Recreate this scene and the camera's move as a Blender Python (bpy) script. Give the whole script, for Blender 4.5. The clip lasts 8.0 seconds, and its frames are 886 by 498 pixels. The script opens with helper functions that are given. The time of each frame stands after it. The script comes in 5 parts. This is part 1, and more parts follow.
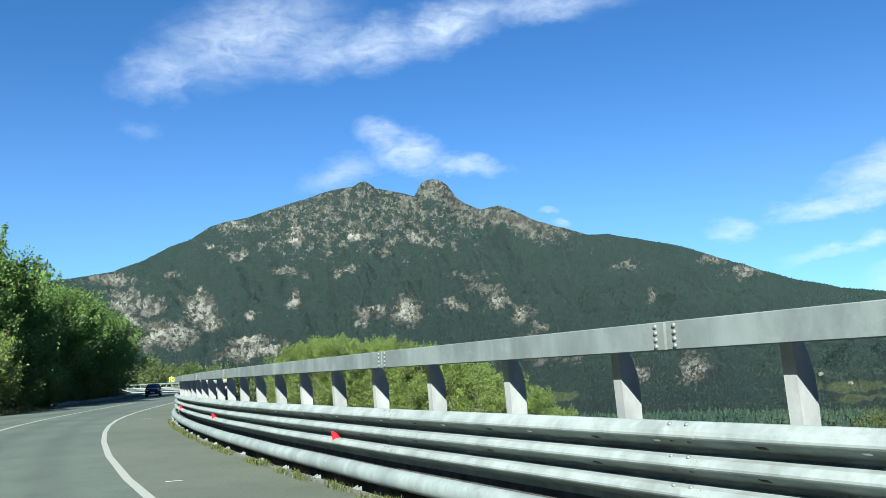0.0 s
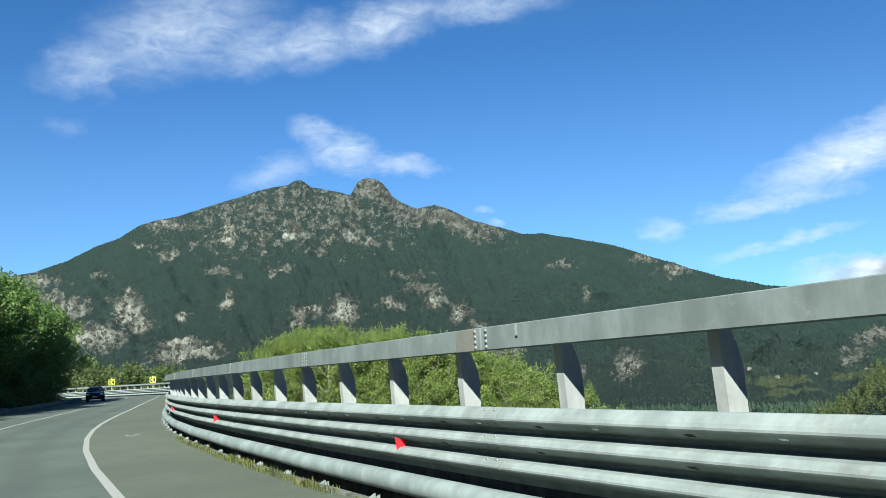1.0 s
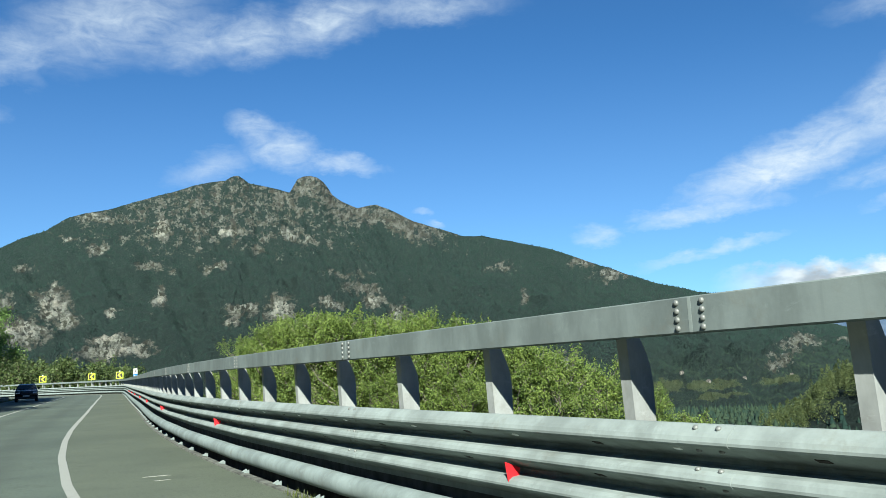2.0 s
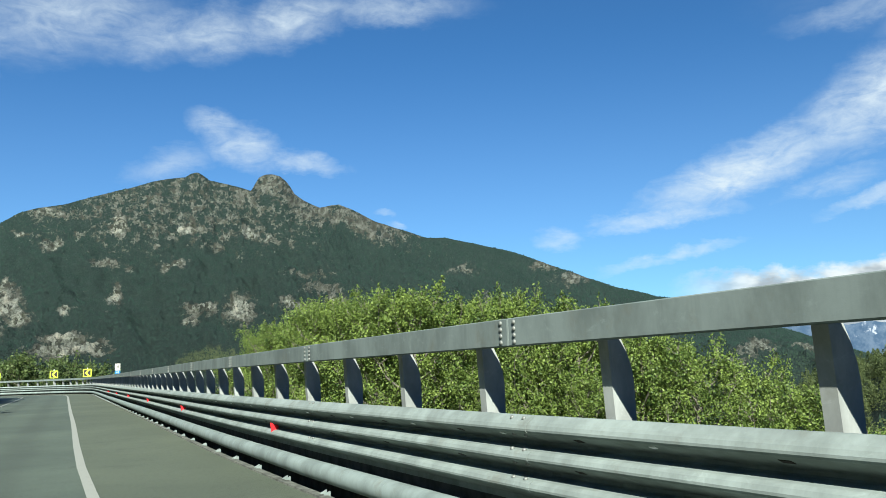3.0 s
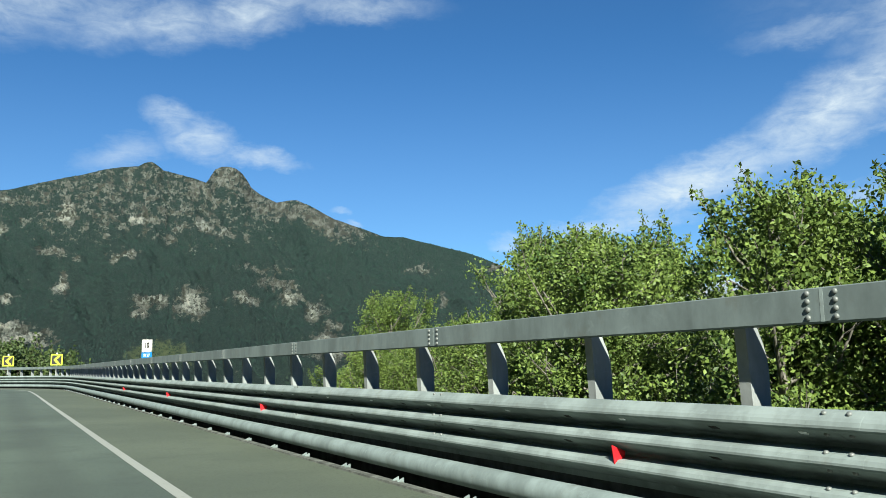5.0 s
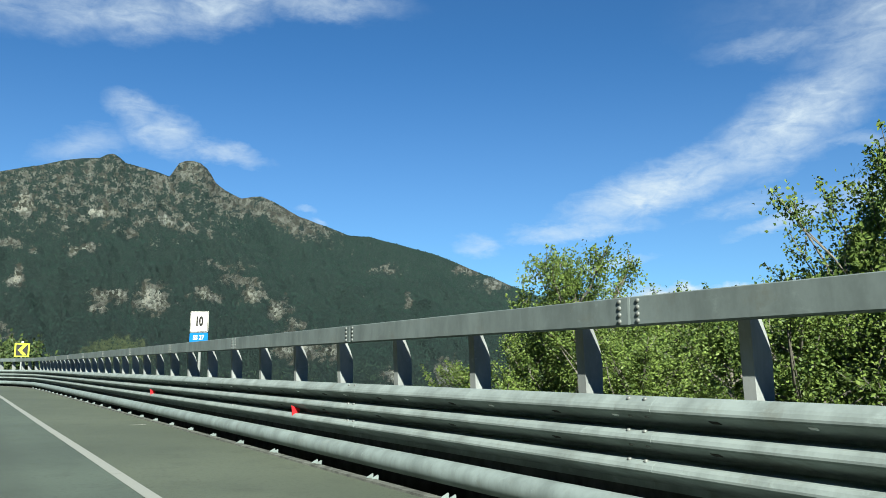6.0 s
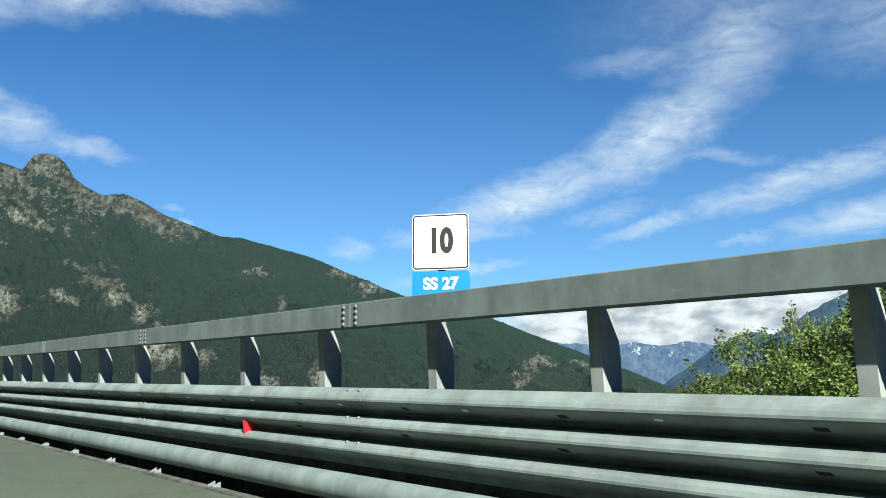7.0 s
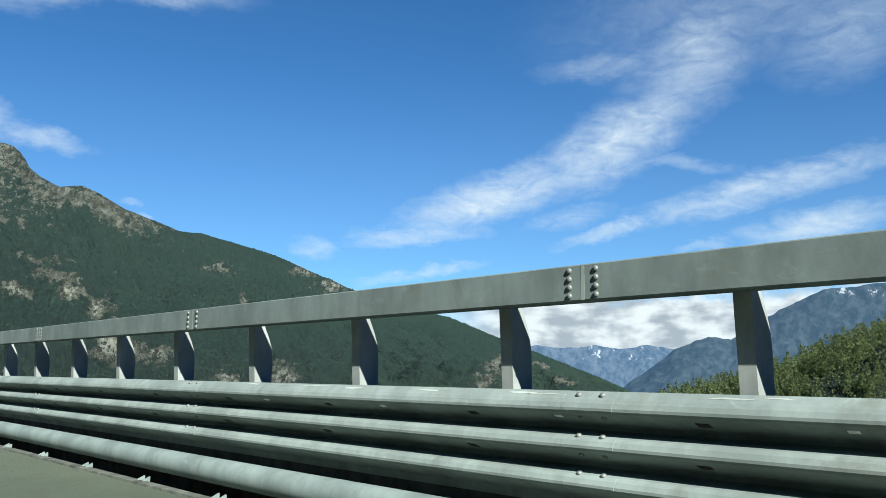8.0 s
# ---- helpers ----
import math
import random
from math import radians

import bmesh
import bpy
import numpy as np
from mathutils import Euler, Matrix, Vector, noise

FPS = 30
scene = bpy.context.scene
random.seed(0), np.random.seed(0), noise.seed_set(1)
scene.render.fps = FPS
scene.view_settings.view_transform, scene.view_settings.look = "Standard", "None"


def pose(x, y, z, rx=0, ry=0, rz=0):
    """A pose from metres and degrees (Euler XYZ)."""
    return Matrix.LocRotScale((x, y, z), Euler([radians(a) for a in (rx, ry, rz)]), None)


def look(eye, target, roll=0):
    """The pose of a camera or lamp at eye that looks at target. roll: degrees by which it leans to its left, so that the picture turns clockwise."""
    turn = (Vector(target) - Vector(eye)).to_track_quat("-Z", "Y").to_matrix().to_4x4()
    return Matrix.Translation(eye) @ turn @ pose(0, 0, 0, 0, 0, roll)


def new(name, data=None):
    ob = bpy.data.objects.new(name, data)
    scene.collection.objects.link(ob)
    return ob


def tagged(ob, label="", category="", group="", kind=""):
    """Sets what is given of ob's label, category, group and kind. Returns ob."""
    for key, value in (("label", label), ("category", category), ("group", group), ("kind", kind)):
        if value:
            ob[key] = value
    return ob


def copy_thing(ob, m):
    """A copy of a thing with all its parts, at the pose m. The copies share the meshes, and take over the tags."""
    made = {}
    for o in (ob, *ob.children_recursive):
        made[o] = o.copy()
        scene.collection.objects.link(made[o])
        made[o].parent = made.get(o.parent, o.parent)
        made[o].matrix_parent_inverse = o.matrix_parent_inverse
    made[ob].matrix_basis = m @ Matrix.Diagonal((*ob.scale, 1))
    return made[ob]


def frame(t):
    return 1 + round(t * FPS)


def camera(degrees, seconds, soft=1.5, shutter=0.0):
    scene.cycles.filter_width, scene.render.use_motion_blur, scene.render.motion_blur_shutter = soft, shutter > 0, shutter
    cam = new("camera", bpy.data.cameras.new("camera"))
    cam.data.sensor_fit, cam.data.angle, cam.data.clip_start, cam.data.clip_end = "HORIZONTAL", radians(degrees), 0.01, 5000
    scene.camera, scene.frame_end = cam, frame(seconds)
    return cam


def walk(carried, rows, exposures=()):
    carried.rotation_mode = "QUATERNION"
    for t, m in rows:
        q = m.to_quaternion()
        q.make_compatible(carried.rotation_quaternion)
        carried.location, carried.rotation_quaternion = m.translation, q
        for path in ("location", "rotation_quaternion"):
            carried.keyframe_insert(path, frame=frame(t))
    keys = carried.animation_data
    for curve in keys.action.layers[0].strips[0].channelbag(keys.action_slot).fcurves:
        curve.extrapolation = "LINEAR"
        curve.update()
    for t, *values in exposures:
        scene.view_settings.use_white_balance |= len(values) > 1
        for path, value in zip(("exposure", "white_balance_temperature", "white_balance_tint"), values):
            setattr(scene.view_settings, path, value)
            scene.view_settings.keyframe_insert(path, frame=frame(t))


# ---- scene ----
cam = camera(58.3, 8.0, soft=0.6)
PATH = [
    (0.0, 0.000, 0.000, 1.364, 0.000, 8.841, 2.486),
    (0.5, -2.940, 5.359, 1.362, -1.700, 8.778, 2.591),
    (1.0, -5.586, 10.697, 1.314, -4.583, 8.592, 3.250),
    (1.5, -8.022, 16.086, 1.309, -6.931, 8.506, 3.328),
    (2.0, -10.213, 21.724, 1.331, -9.155, 8.452, 2.640),
    (3.5, -16.139, 38.864, 1.306, -12.746, 8.452, 2.487),
    (4.0, -17.890, 44.840, 1.287, -13.308, 8.417, 2.610),
    (4.5, -19.572, 50.689, 1.265, -14.535, 8.436, 1.529),
    (6.0, -23.977, 68.640, 1.158, -18.206, 8.514, -0.172),
    (6.5, -25.215, 74.640, 1.125, -22.151, 8.717, -0.144),
    (7.0, -26.397, 80.579, 1.100, -27.252, 8.756, 0.422),
    (7.5, -27.642, 86.337, 1.080, -29.595, 8.747, 0.364),
    (8.0, -28.926, 92.045, 1.073, -30.105, 8.790, -0.322),
]
walk(cam, [(t, pose(x, y, z, 90 + pitch, roll, yaw)) for t, x, y, z, yaw, pitch, roll in PATH],
     exposures=[(0.0, 1.70, 6050, 6), (0.5, 1.67, 6050, 6), (1.0, 1.53, 6150, 5), (1.5, 1.49, 6200, 4), (2.0, 1.43, 6250, 3), (3.5, 1.38, 6350, 2), (6.5, 1.34, 6250, 2), (8.0, 1.34, 6150, 2)])

# ---- sun and sky ----
SUN_AZ, SUN_EL = -171.0, 33.0      # degrees, clockwise from +y; height over the horizon
sun = new("sun", bpy.data.lights.new("sun", "SUN"))
sun.data.energy, sun.data.angle, sun.data.color = 5.0, radians(0.53), (1.0, 0.95, 0.85)
_a, _e = radians(SUN_AZ), radians(SUN_EL)
_to = Vector((math.sin(_a) * math.cos(_e), math.cos(_a) * math.cos(_e), math.sin(_e)))
sun.matrix_world = look(_to * 100, (0, 0, 0))


class Tree:
    """A small writer of node trees."""
    def __init__(self, nt):
        self.nt = nt
        nt.nodes.clear()

    def node(self, kind, **values):
        n = self.nt.nodes.new(kind)
        for k, v in values.items():
            if k in n.inputs:
                self.put(n.inputs[k], v)
        return n

    def put(self, socket, v):
        if isinstance(v, bpy.types.NodeSocket):
            self.nt.links.new(v, socket)
        else:
            socket.default_value = v

    def math(self, op, a, b=0.0, c=0.0, clamp=False):
        n = self.nt.nodes.new("ShaderNodeMath")
        n.operation, n.use_clamp = op, clamp
        for i, v in enumerate((a, b, c)):
            self.put(n.inputs[i], v)
        return n.outputs[0]

    def step(self, v, lo, hi, a=0.0, b=1.0):
        n = self.nt.nodes.new("ShaderNodeMapRange")
        n.interpolation_type = "SMOOTHSTEP"
        for k, x in zip(("Value", "From Min", "From Max", "To Min", "To Max"), (v, lo, hi, a, b)):
            self.put(n.inputs[k], x)
        return n.outputs[0]

    def noise(self, vec, scale, detail=4.0, rough=0.55, distort=0.0):
        n = self.node("ShaderNodeTexNoise", Scale=scale, Detail=detail, Roughness=rough, Distortion=distort)
        if vec is not None:
            self.put(n.inputs["Vector"], vec)
        return n.outputs["Fac"]

    def stretch(self, vec, scale):
        n = self.node("ShaderNodeMapping", Scale=scale)
        self.put(n.inputs["Vector"], vec)
        return n.outputs[0]

    def mix(self, f, a, b, mode="MIX"):
        n = self.nt.nodes.new("ShaderNodeMix")
        n.data_type, n.blend_type = "RGBA", mode
        self.put(n.inputs[0], f)
        self.put(n.inputs[6], a if isinstance(a, bpy.types.NodeSocket) else (*a, 1))
        self.put(n.inputs[7], b if isinstance(b, bpy.types.NodeSocket) else (*b, 1))
        return n.outputs[2]

    def bump(self, height, strength, distance):
        return self.node("ShaderNodeBump", Height=height, Strength=strength, Distance=distance).outputs[0]


world = bpy.data.worlds.new("sky")
scene.world = world
world.use_nodes = True
w = Tree(world.node_tree)
sky = w.node("ShaderNodeTexSky")
sky.sky_type, sky.sun_disc = "NISHITA", False
sky.sun_elevation, sky.sun_rotation = _e, _a
sky.altitude, sky.air_density, sky.dust_density, sky.ozone_density = 900, 1.0, 0.05, 2.2
way = w.node("ShaderNodeTexCoord").outputs["Generated"]
sep = w.node("ShaderNodeSeparateXYZ")
w.put(sep.inputs[0], way)
az = w.math("MULTIPLY", w.math("ARCTAN2", sep.outputs[0], sep.outputs[1]), 57.2958)
el = w.math("MULTIPLY", w.math("ARCSINE", sep.outputs[2]), 57.2958)
flat = w.node("ShaderNodeCombineXYZ", X=az, Y=el).outputs[0]
warp = w.math("MULTIPLY_ADD", w.noise(flat, 0.5, 6.0, 0.6), 2.6, -1.3)
warp2 = w.math("MULTIPLY_ADD", w.noise(w.stretch(flat, (0.6, 1.3, 1)), 0.7, 6.0, 0.64), 1.9, -0.95)
az_w, el_w = w.math("ADD", az, warp), w.math("ADD", el, warp2)
# cirrus and small cumulus as streaks: from azimuth and height, to azimuth and height, half width, density
HIGH_STREAKS = [
    (-21.6, 20.2, -16.8, 22.3, 1.2, 0.75), (-18.4, 22.0, -8.4, 25.4, 2.0, 0.85), (-12.0, 22.3, -4.0, 23.6, 1.3, 0.7), (-6.6, 23.0, -1.2, 23.8, 1.3, 0.95),
    (-2.2, 23.6, 5.0, 25.4, 1.2, 1.0), (4.5, 25.3, 13.8, 25.4, 0.8, 0.8), (-19.5, 20.3, -18.0, 18.9, 0.6, 0.25), (-22.0, 17.1, -19.6, 17.1, 0.5, 0.3),
]
PEAK_STREAKS = [
    (-5.2, 17.5, -2.0, 16.4, 0.85, 0.9), (-4.2, 16.4, 0.4, 15.2, 1.2, 1.0), (-0.6, 15.3, 4.9, 14.4, 0.6, 0.9), (-9.4, 13.7, -4.6, 15.0, 0.95, 0.62),
    (7.8, 11.3, 9.3, 11.1, 0.3, 0.55), (8.3, 10.3, 9.8, 10.0, 0.3, 0.6),
]
VALLEY_STREAKS = [
    (19.1, 8.7, 22.4, 8.7, 0.75, 0.8), (23.6, 9.4, 32.4, 10.0, 0.65, 1.0), (27.8, 10.7, 39.2, 14.2, 1.35, 1.35), (38.0, 13.6, 47.2, 18.6, 1.8, 1.3), (38.3, 21.2, 46.5, 21.7, 0.7, 0.5),
    (45.0, 18.6, 51.3, 24.0, 2.6, 0.85), (42.0, 23.5, 64.0, 25.0, 3.2, 0.38), (38.9, 9.0, 46.9, 11.5, 0.5, 0.95), (44.9, 10.8, 59.9, 13.8, 0.95, 1.1), (36.0, 10.4, 42.0, 11.4, 0.7, 0.6), (41.5, 15.6, 50.7, 13.7, 0.4, 0.5),
    (46.7, 8.6, 50.1, 8.8, 0.4, 0.8), (51.6, 9.1, 59.7, 10.2, 0.95, 1.1), (24.0, 6.3, 32.8, 7.7, 0.5, 0.8), (54.8, 20.5, 62.0, 23.5, 2.4, 0.6),
]
total = None
for a0, e0, a1, e1, wide, thick in HIGH_STREAKS + PEAK_STREAKS + VALLEY_STREAKS:
    wide, half, tilt = 1.3 * wide, 0.62 * math.hypot(a1 - a0, e1 - e0), math.atan2(e1 - e0, a1 - a0)
    da, de = w.math("SUBTRACT", az_w, (a0 + a1) / 2), w.math("SUBTRACT", el_w, (e0 + e1) / 2)
    c, s = math.cos(tilt), math.sin(tilt)
    u = w.math("MULTIPLY_ADD", da, c / half, w.math("MULTIPLY", de, s / half))
    v = w.math("MULTIPLY_ADD", da, -s / wide, w.math("MULTIPLY", de, c / wide))
    d = w.math("SQRT", w.math("MULTIPLY_ADD", u, u, w.math("MULTIPLY", v, v)))
    m = w.step(d, 1.5, 0.0, 0.0, 0.92 * thick)
    total = m if total is None else w.math("MAXIMUM", total, m)
# fibres drawn out along the wind, and a finer curdle in them
slant = w.node("ShaderNodeMapping", Rotation=(0, 0, radians(-24)), Scale=(0.42, 1.0, 1))
w.put(slant.inputs["Vector"], flat)
wisp = w.noise(slant.outputs[0], 0.85, 8.0, 0.57, 0.9)
fine = w.noise(w.stretch(flat, (0.6, 1.0, 1)), 2.6, 5.0, 0.65)
veil = w.math("MULTIPLY_ADD", wisp, 1.35, w.math("MULTIPLY_ADD", fine, 0.4, -0.25))
cirrus = w.math("MULTIPLY", total, veil, clamp=True)
# a bank of cumulus low over the valley
lump = w.noise(w.stretch(flat, (1.0, 1.7, 1)), 0.42, 6.0, 0.6)
bank = w.math("MULTIPLY", w.step(w.math("MULTIPLY_ADD", lump, 3.6, el), 8.2, 6.5), w.math("MULTIPLY", w.step(az, 26.0, 35.0), w.step(az, 130.0, 90.0)))
haze = w.step(el, 24.0, 0.0, 0.0, 0.13)
mask = w.math("MAXIMUM", w.math("MAXIMUM", w.math("MULTIPLY", cirrus, 0.9), bank), haze)
lit = w.mix(w.step(w.noise(w.stretch(flat, (0.8, 1.5, 1)), 0.5, 3.5, 0.5), 0.36, 0.64), (3.6, 4.0, 4.5), (7.4, 7.6, 7.8))
cloud_tone = w.mix(bank, (6.3, 6.9, 7.6), lit)
back = w.node("ShaderNodeBackground", Color=w.mix(mask, w.mix(1.0, sky.outputs[0], (0.36, 0.67, 0.95), "MULTIPLY"), cloud_tone), Strength=0.05)
w.nt.links.new(back.outputs[0], w.node("ShaderNodeOutputWorld").inputs[0])


# ---- materials ----
def material(name):
    m = bpy.data.materials.new(name)
    m.use_nodes = True
    t = Tree(m.node_tree)
    t.out = t.node("ShaderNodeOutputMaterial")
    t.bsdf = t.node("ShaderNodeBsdfPrincipled")
    t.nt.links.new(t.bsdf.outputs[0], t.out.inputs[0])
    t.pos = t.node("ShaderNodeNewGeometry").outputs["Position"]
    t.obj = t.node("ShaderNodeTexCoord").outputs["Object"]
    t.rand = t.node("ShaderNodeObjectInfo").outputs["Random"]
    return m, t


def plain(name, colour, rough=0.6, metal=0.0, vary=0.15, scale=8.0, bump=0.0):
    m, t = material(name)
    n = t.noise(t.obj, scale, 5.0, 0.6)
    t.put(t.bsdf.inputs["Base Color"], t.mix(t.step(n, 0.3, 0.7), tuple(c * (1 - vary) for c in colour), tuple(min(1, c * (1 + vary)) for c in colour)))
    t.put(t.bsdf.inputs["Roughness"], rough)
    t.put(t.bsdf.inputs["Metallic"], metal)
    if bump:
        t.put(t.bsdf.inputs["Normal"], t.bump(t.noise(t.obj, scale * 4, 4.0), bump, 0.01))
    return m


def galvanised(name, base, rough):
    """Weathered zinc: dull grey with spangle, runs and stains."""
    m, t = material(name)
    big = t.noise(t.stretch(t.pos, (1, 1, 0.5)), 2.6, 6.0, 0.65)
    runs = t.noise(t.stretch(t.pos, (9, 9, 0.7)), 1.0, 4.0, 0.65)
    grain = t.noise(t.pos, 60.0, 3.0, 0.6)
    stain = t.step(t.noise(t.pos, 3.1, 6.0, 0.7), 0.54, 0.75)
    chalk = t.step(t.noise(t.stretch(t.pos, (1, 1, 1.6)), 5.5, 7.0, 0.75, 0.6), 0.56, 0.70, 0.0, 0.4)
    c = t.mix(t.step(big, 0.32, 0.68), tuple(x * 0.76 for x in base), tuple(x * 1.14 for x in base))
    c = t.mix(t.step(runs, 0.5, 0.8, 0.0, 0.35), c, tuple(x * 0.6 for x in base))
    c = t.mix(chalk, c, tuple(x * 1.45 for x in base))
    c = t.mix(t.math("MULTIPLY", stain, 0.4), c, (0.11, 0.105, 0.08))
    t.put(t.bsdf.inputs["Base Color"], c)
    t.put(t.bsdf.inputs["Metallic"], 0.0)
    t.put(t.bsdf.inputs["Specular IOR Level"], 0.08)
    t.put(t.bsdf.inputs["Roughness"], t.step(big, 0.2, 0.8, rough + 0.1, rough + 0.25))
    t.put(t.bsdf.inputs["Normal"], t.bump(t.math("ADD", grain, t.math("MULTIPLY", big, 1.5)), 0.12, 0.004))
    return m


def leaf_material(name, dark, light, back_share=0.3):
    m, t = material(name)
    isl = t.node("ShaderNodeNewGeometry").outputs["Random Per Island"]
    big = t.noise(t.pos, 1.1, 4.0)
    f = t.math("MULTIPLY_ADD", isl, 0.75, t.math("MULTIPLY_ADD", big, 1.5, -0.62), clamp=True)
    c = t.mix(f, dark, light)
    t.put(t.bsdf.inputs["Base Color"], c)
    t.put(t.bsdf.inputs["Roughness"], 0.5)
    t.put(t.bsdf.inputs["Specular IOR Level"], 0.25)
    tr = t.node("ShaderNodeBsdfTranslucent", Color=t.mix(0.5, c, light))
    mx = t.node("ShaderNodeMixShader", Fac=back_share)
    t.nt.links.new(t.bsdf.outputs[0], mx.inputs[1])
    t.nt.links.new(tr.outputs[0], mx.inputs[2])
    t.nt.links.new(mx.outputs[0], t.out.inputs[0])
    return m


zinc_rail = galvanised("zinc_rail", (0.134, 0.163, 0.160), 0.55)
zinc_wave = galvanised("zinc_wave", (0.206, 0.244, 0.235), 0.55)
zinc_post = galvanised("zinc_post", (0.246, 0.266, 0.258), 0.6)
zinc_pipe = galvanised("zinc_pipe", (0.182, 0.222, 0.216), 0.5)
zinc_bolt = plain("zinc_bolt", (0.145, 0.157, 0.149), 0.5, 0.15)
# Very pale colour: the slot bolts' catch of light is put into it.
zinc_glint = plain("zinc_glint", (0.75, 0.77, 0.77), 0.35, 0.2)
# dark colour that stands for the shade in the gap behind the pipe
gap_shade = plain("gap_shade", (0.052, 0.054, 0.050), 0.9, 0.1, 0.4, 6.0)
zinc_scuff = galvanised("zinc_scuff", (0.36, 0.39, 0.37), 0.5)
zinc_rust = galvanised("zinc_rust", (0.128, 0.133, 0.118), 0.65)
red_plastic = plain("red_plastic", (0.518, 0.0144, 0.0216), 0.35, 0.0, 0.1)
concrete = plain("concrete", (0.088, 0.095, 0.082), 0.9, 0.0, 0.5, 5.0, 0.4)
sign_white = plain("sign_white", (0.576, 0.576, 0.533), 0.4, 0.0, 0.05)
sign_blue = plain("sign_blue", (0.0144, 0.18, 0.518), 0.4, 0.0, 0.08)
sign_black = plain("sign_black", (0.015, 0.015, 0.015), 0.5, 0.0, 0.1)
sign_yellow = plain("sign_yellow", (0.518, 0.612, 0.0432), 0.45, 0.0, 0.05)
car_paint = plain("car_paint", (0.012, 0.013, 0.022), 0.22, 0.3, 0.1)
car_glass = plain("car_glass", (0.012, 0.014, 0.016), 0.06, 0.0, 0.05)
car_trim = plain("car_trim", (0.02, 0.02, 0.02), 0.6)
tyre_rubber = plain("tyre_rubber", (0.018, 0.018, 0.018), 0.8)
alloy = plain("alloy", (0.4, 0.4, 0.42), 0.3, 0.9)
lamp_glass = plain("lamp_glass", (0.75, 0.78, 0.8), 0.1)
plate_white = plain("plate_white", (0.7, 0.7, 0.68), 0.4)
bark = plain("bark", (0.107, 0.0909, 0.0696), 0.9, 0.0, 0.4, 14.0, 0.6)
bark_pale = plain("bark_pale", (0.128, 0.119, 0.0978), 0.85, 0.0, 0.35, 14.0, 0.5)
leaf_bright = leaf_material("leaf_bright", (0.030, 0.062, 0.014), (0.185, 0.255, 0.058), 0.22)
leaf_mid = leaf_material("leaf_mid", (0.050, 0.096, 0.024), (0.200, 0.262, 0.066))
leaf_dark = leaf_material("leaf_dark", (0.046, 0.096, 0.028), (0.170, 0.280, 0.070), 0.4)
leaf_valley = leaf_material("leaf_valley", (0.026, 0.052, 0.018), (0.105, 0.145, 0.046), 0.25)
leaf_conifer = leaf_material("leaf_conifer", (0.030, 0.055, 0.022), (0.135, 0.165, 0.062), 0.35)
grass_blade = leaf_material("grass_blade", (0.0375, 0.0643, 0.0107), (0.139, 0.145, 0.0482), 0.25)

def tarmac(name, lo, hi):
    m, t = material(name)
    across = t.node("ShaderNodeAttribute")
    across.attribute_name = "across"
    lane = t.math("ADD", across.outputs["Fac"], t.math("MULTIPLY_ADD", t.noise(t.pos, 0.35, 3.0), 0.5, -0.25))
    patch = t.noise(t.pos, 0.22, 4.0, 0.6)
    grit = t.noise(t.pos, 90.0, 3.0, 0.7)
    speck = t.noise(t.pos, 20.0, 5.0, 0.7)
    blot = t.noise(t.pos, 1.6, 6.0, 0.7)
    c = t.mix(t.step(patch, 0.3, 0.7), lo, hi)
    c = t.mix(t.step(blot, 0.50, 0.70, 0.0, 0.5), c, tuple(x * 0.66 for x in lo))
    for middle in (3.35, 4.85, 7.0, 8.5):
        near_track = t.math("ABSOLUTE", t.math("SUBTRACT", lane, middle))
        c = t.mix(t.step(near_track, 0.48, 0.10, 0.0, 0.34), c, tuple(x * 0.55 for x in lo))
    c = t.mix(t.step(grit, 0.35, 0.75, 0.0, 0.45), c, (0.0909, 0.0935, 0.0803))
    c = t.mix(t.step(speck, 0.50, 0.68, 0.0, 0.55), c, (0.0268, 0.0279, 0.0241))
    t.put(t.bsdf.inputs["Base Color"], c)
    t.put(t.bsdf.inputs["Roughness"], 0.85)
    t.put(t.bsdf.inputs["Normal"], t.bump(grit, 0.5, 0.004))
    return m


asphalt = tarmac("asphalt", (0.045, 0.067, 0.050), (0.074, 0.103, 0.076))
shoulder = tarmac("shoulder_asphalt", (0.054, 0.072, 0.046), (0.082, 0.103, 0.067))

road_paint, t = material("road_paint")
worn = t.noise(t.pos, 6.0, 6.0, 0.7)
c = t.mix(t.step(worn, 0.56, 0.74, 0.0, 0.55), (0.257, 0.268, 0.235), (0.107, 0.107, 0.0909))
t.put(t.bsdf.inputs["Base Color"], c)
t.put(t.bsdf.inputs["Roughness"], 0.7)
t.put(t.bsdf.inputs["Normal"], t.bump(t.noise(t.pos, 80.0, 3.0), 0.4, 0.003))

# woods, meadows and bare rock of the valley; the shares of rock and meadow are laid on the mesh
terrain_mat, t = material("terrain")
rock = t.node("ShaderNodeAttribute")
rock.attribute_name = "rock"
mead = t.node("ShaderNodeAttribute")
mead.attribute_name = "meadow"
lay = t.node("ShaderNodeAttribute")
lay.attribute_name = "face"
face = lay.outputs["Vector"]
n1 = t.noise(face, 0.022, 8.0, 0.72)
n2 = t.noise(t.stretch(face, (0.9, 1.0, 1)), 0.05, 6.0, 0.72)
cell = t.node("ShaderNodeTexVoronoi", Scale=0.11)
t.put(cell.inputs["Vector"], face)
rk = t.step(t.math("MULTIPLY_ADD", n1, 3.0, t.math("MULTIPLY_ADD", n2, 2.0, t.math("SUBTRACT", rock.outputs["Fac"], 3.02))), 0.04, 0.14)
md = t.step(t.math("MULTIPLY_ADD", n2, 0.8, t.math("SUBTRACT", mead.outputs["Fac"], 0.75)), 0.0, 0.15)
bent = t.node("ShaderNodeVectorMath", **{})
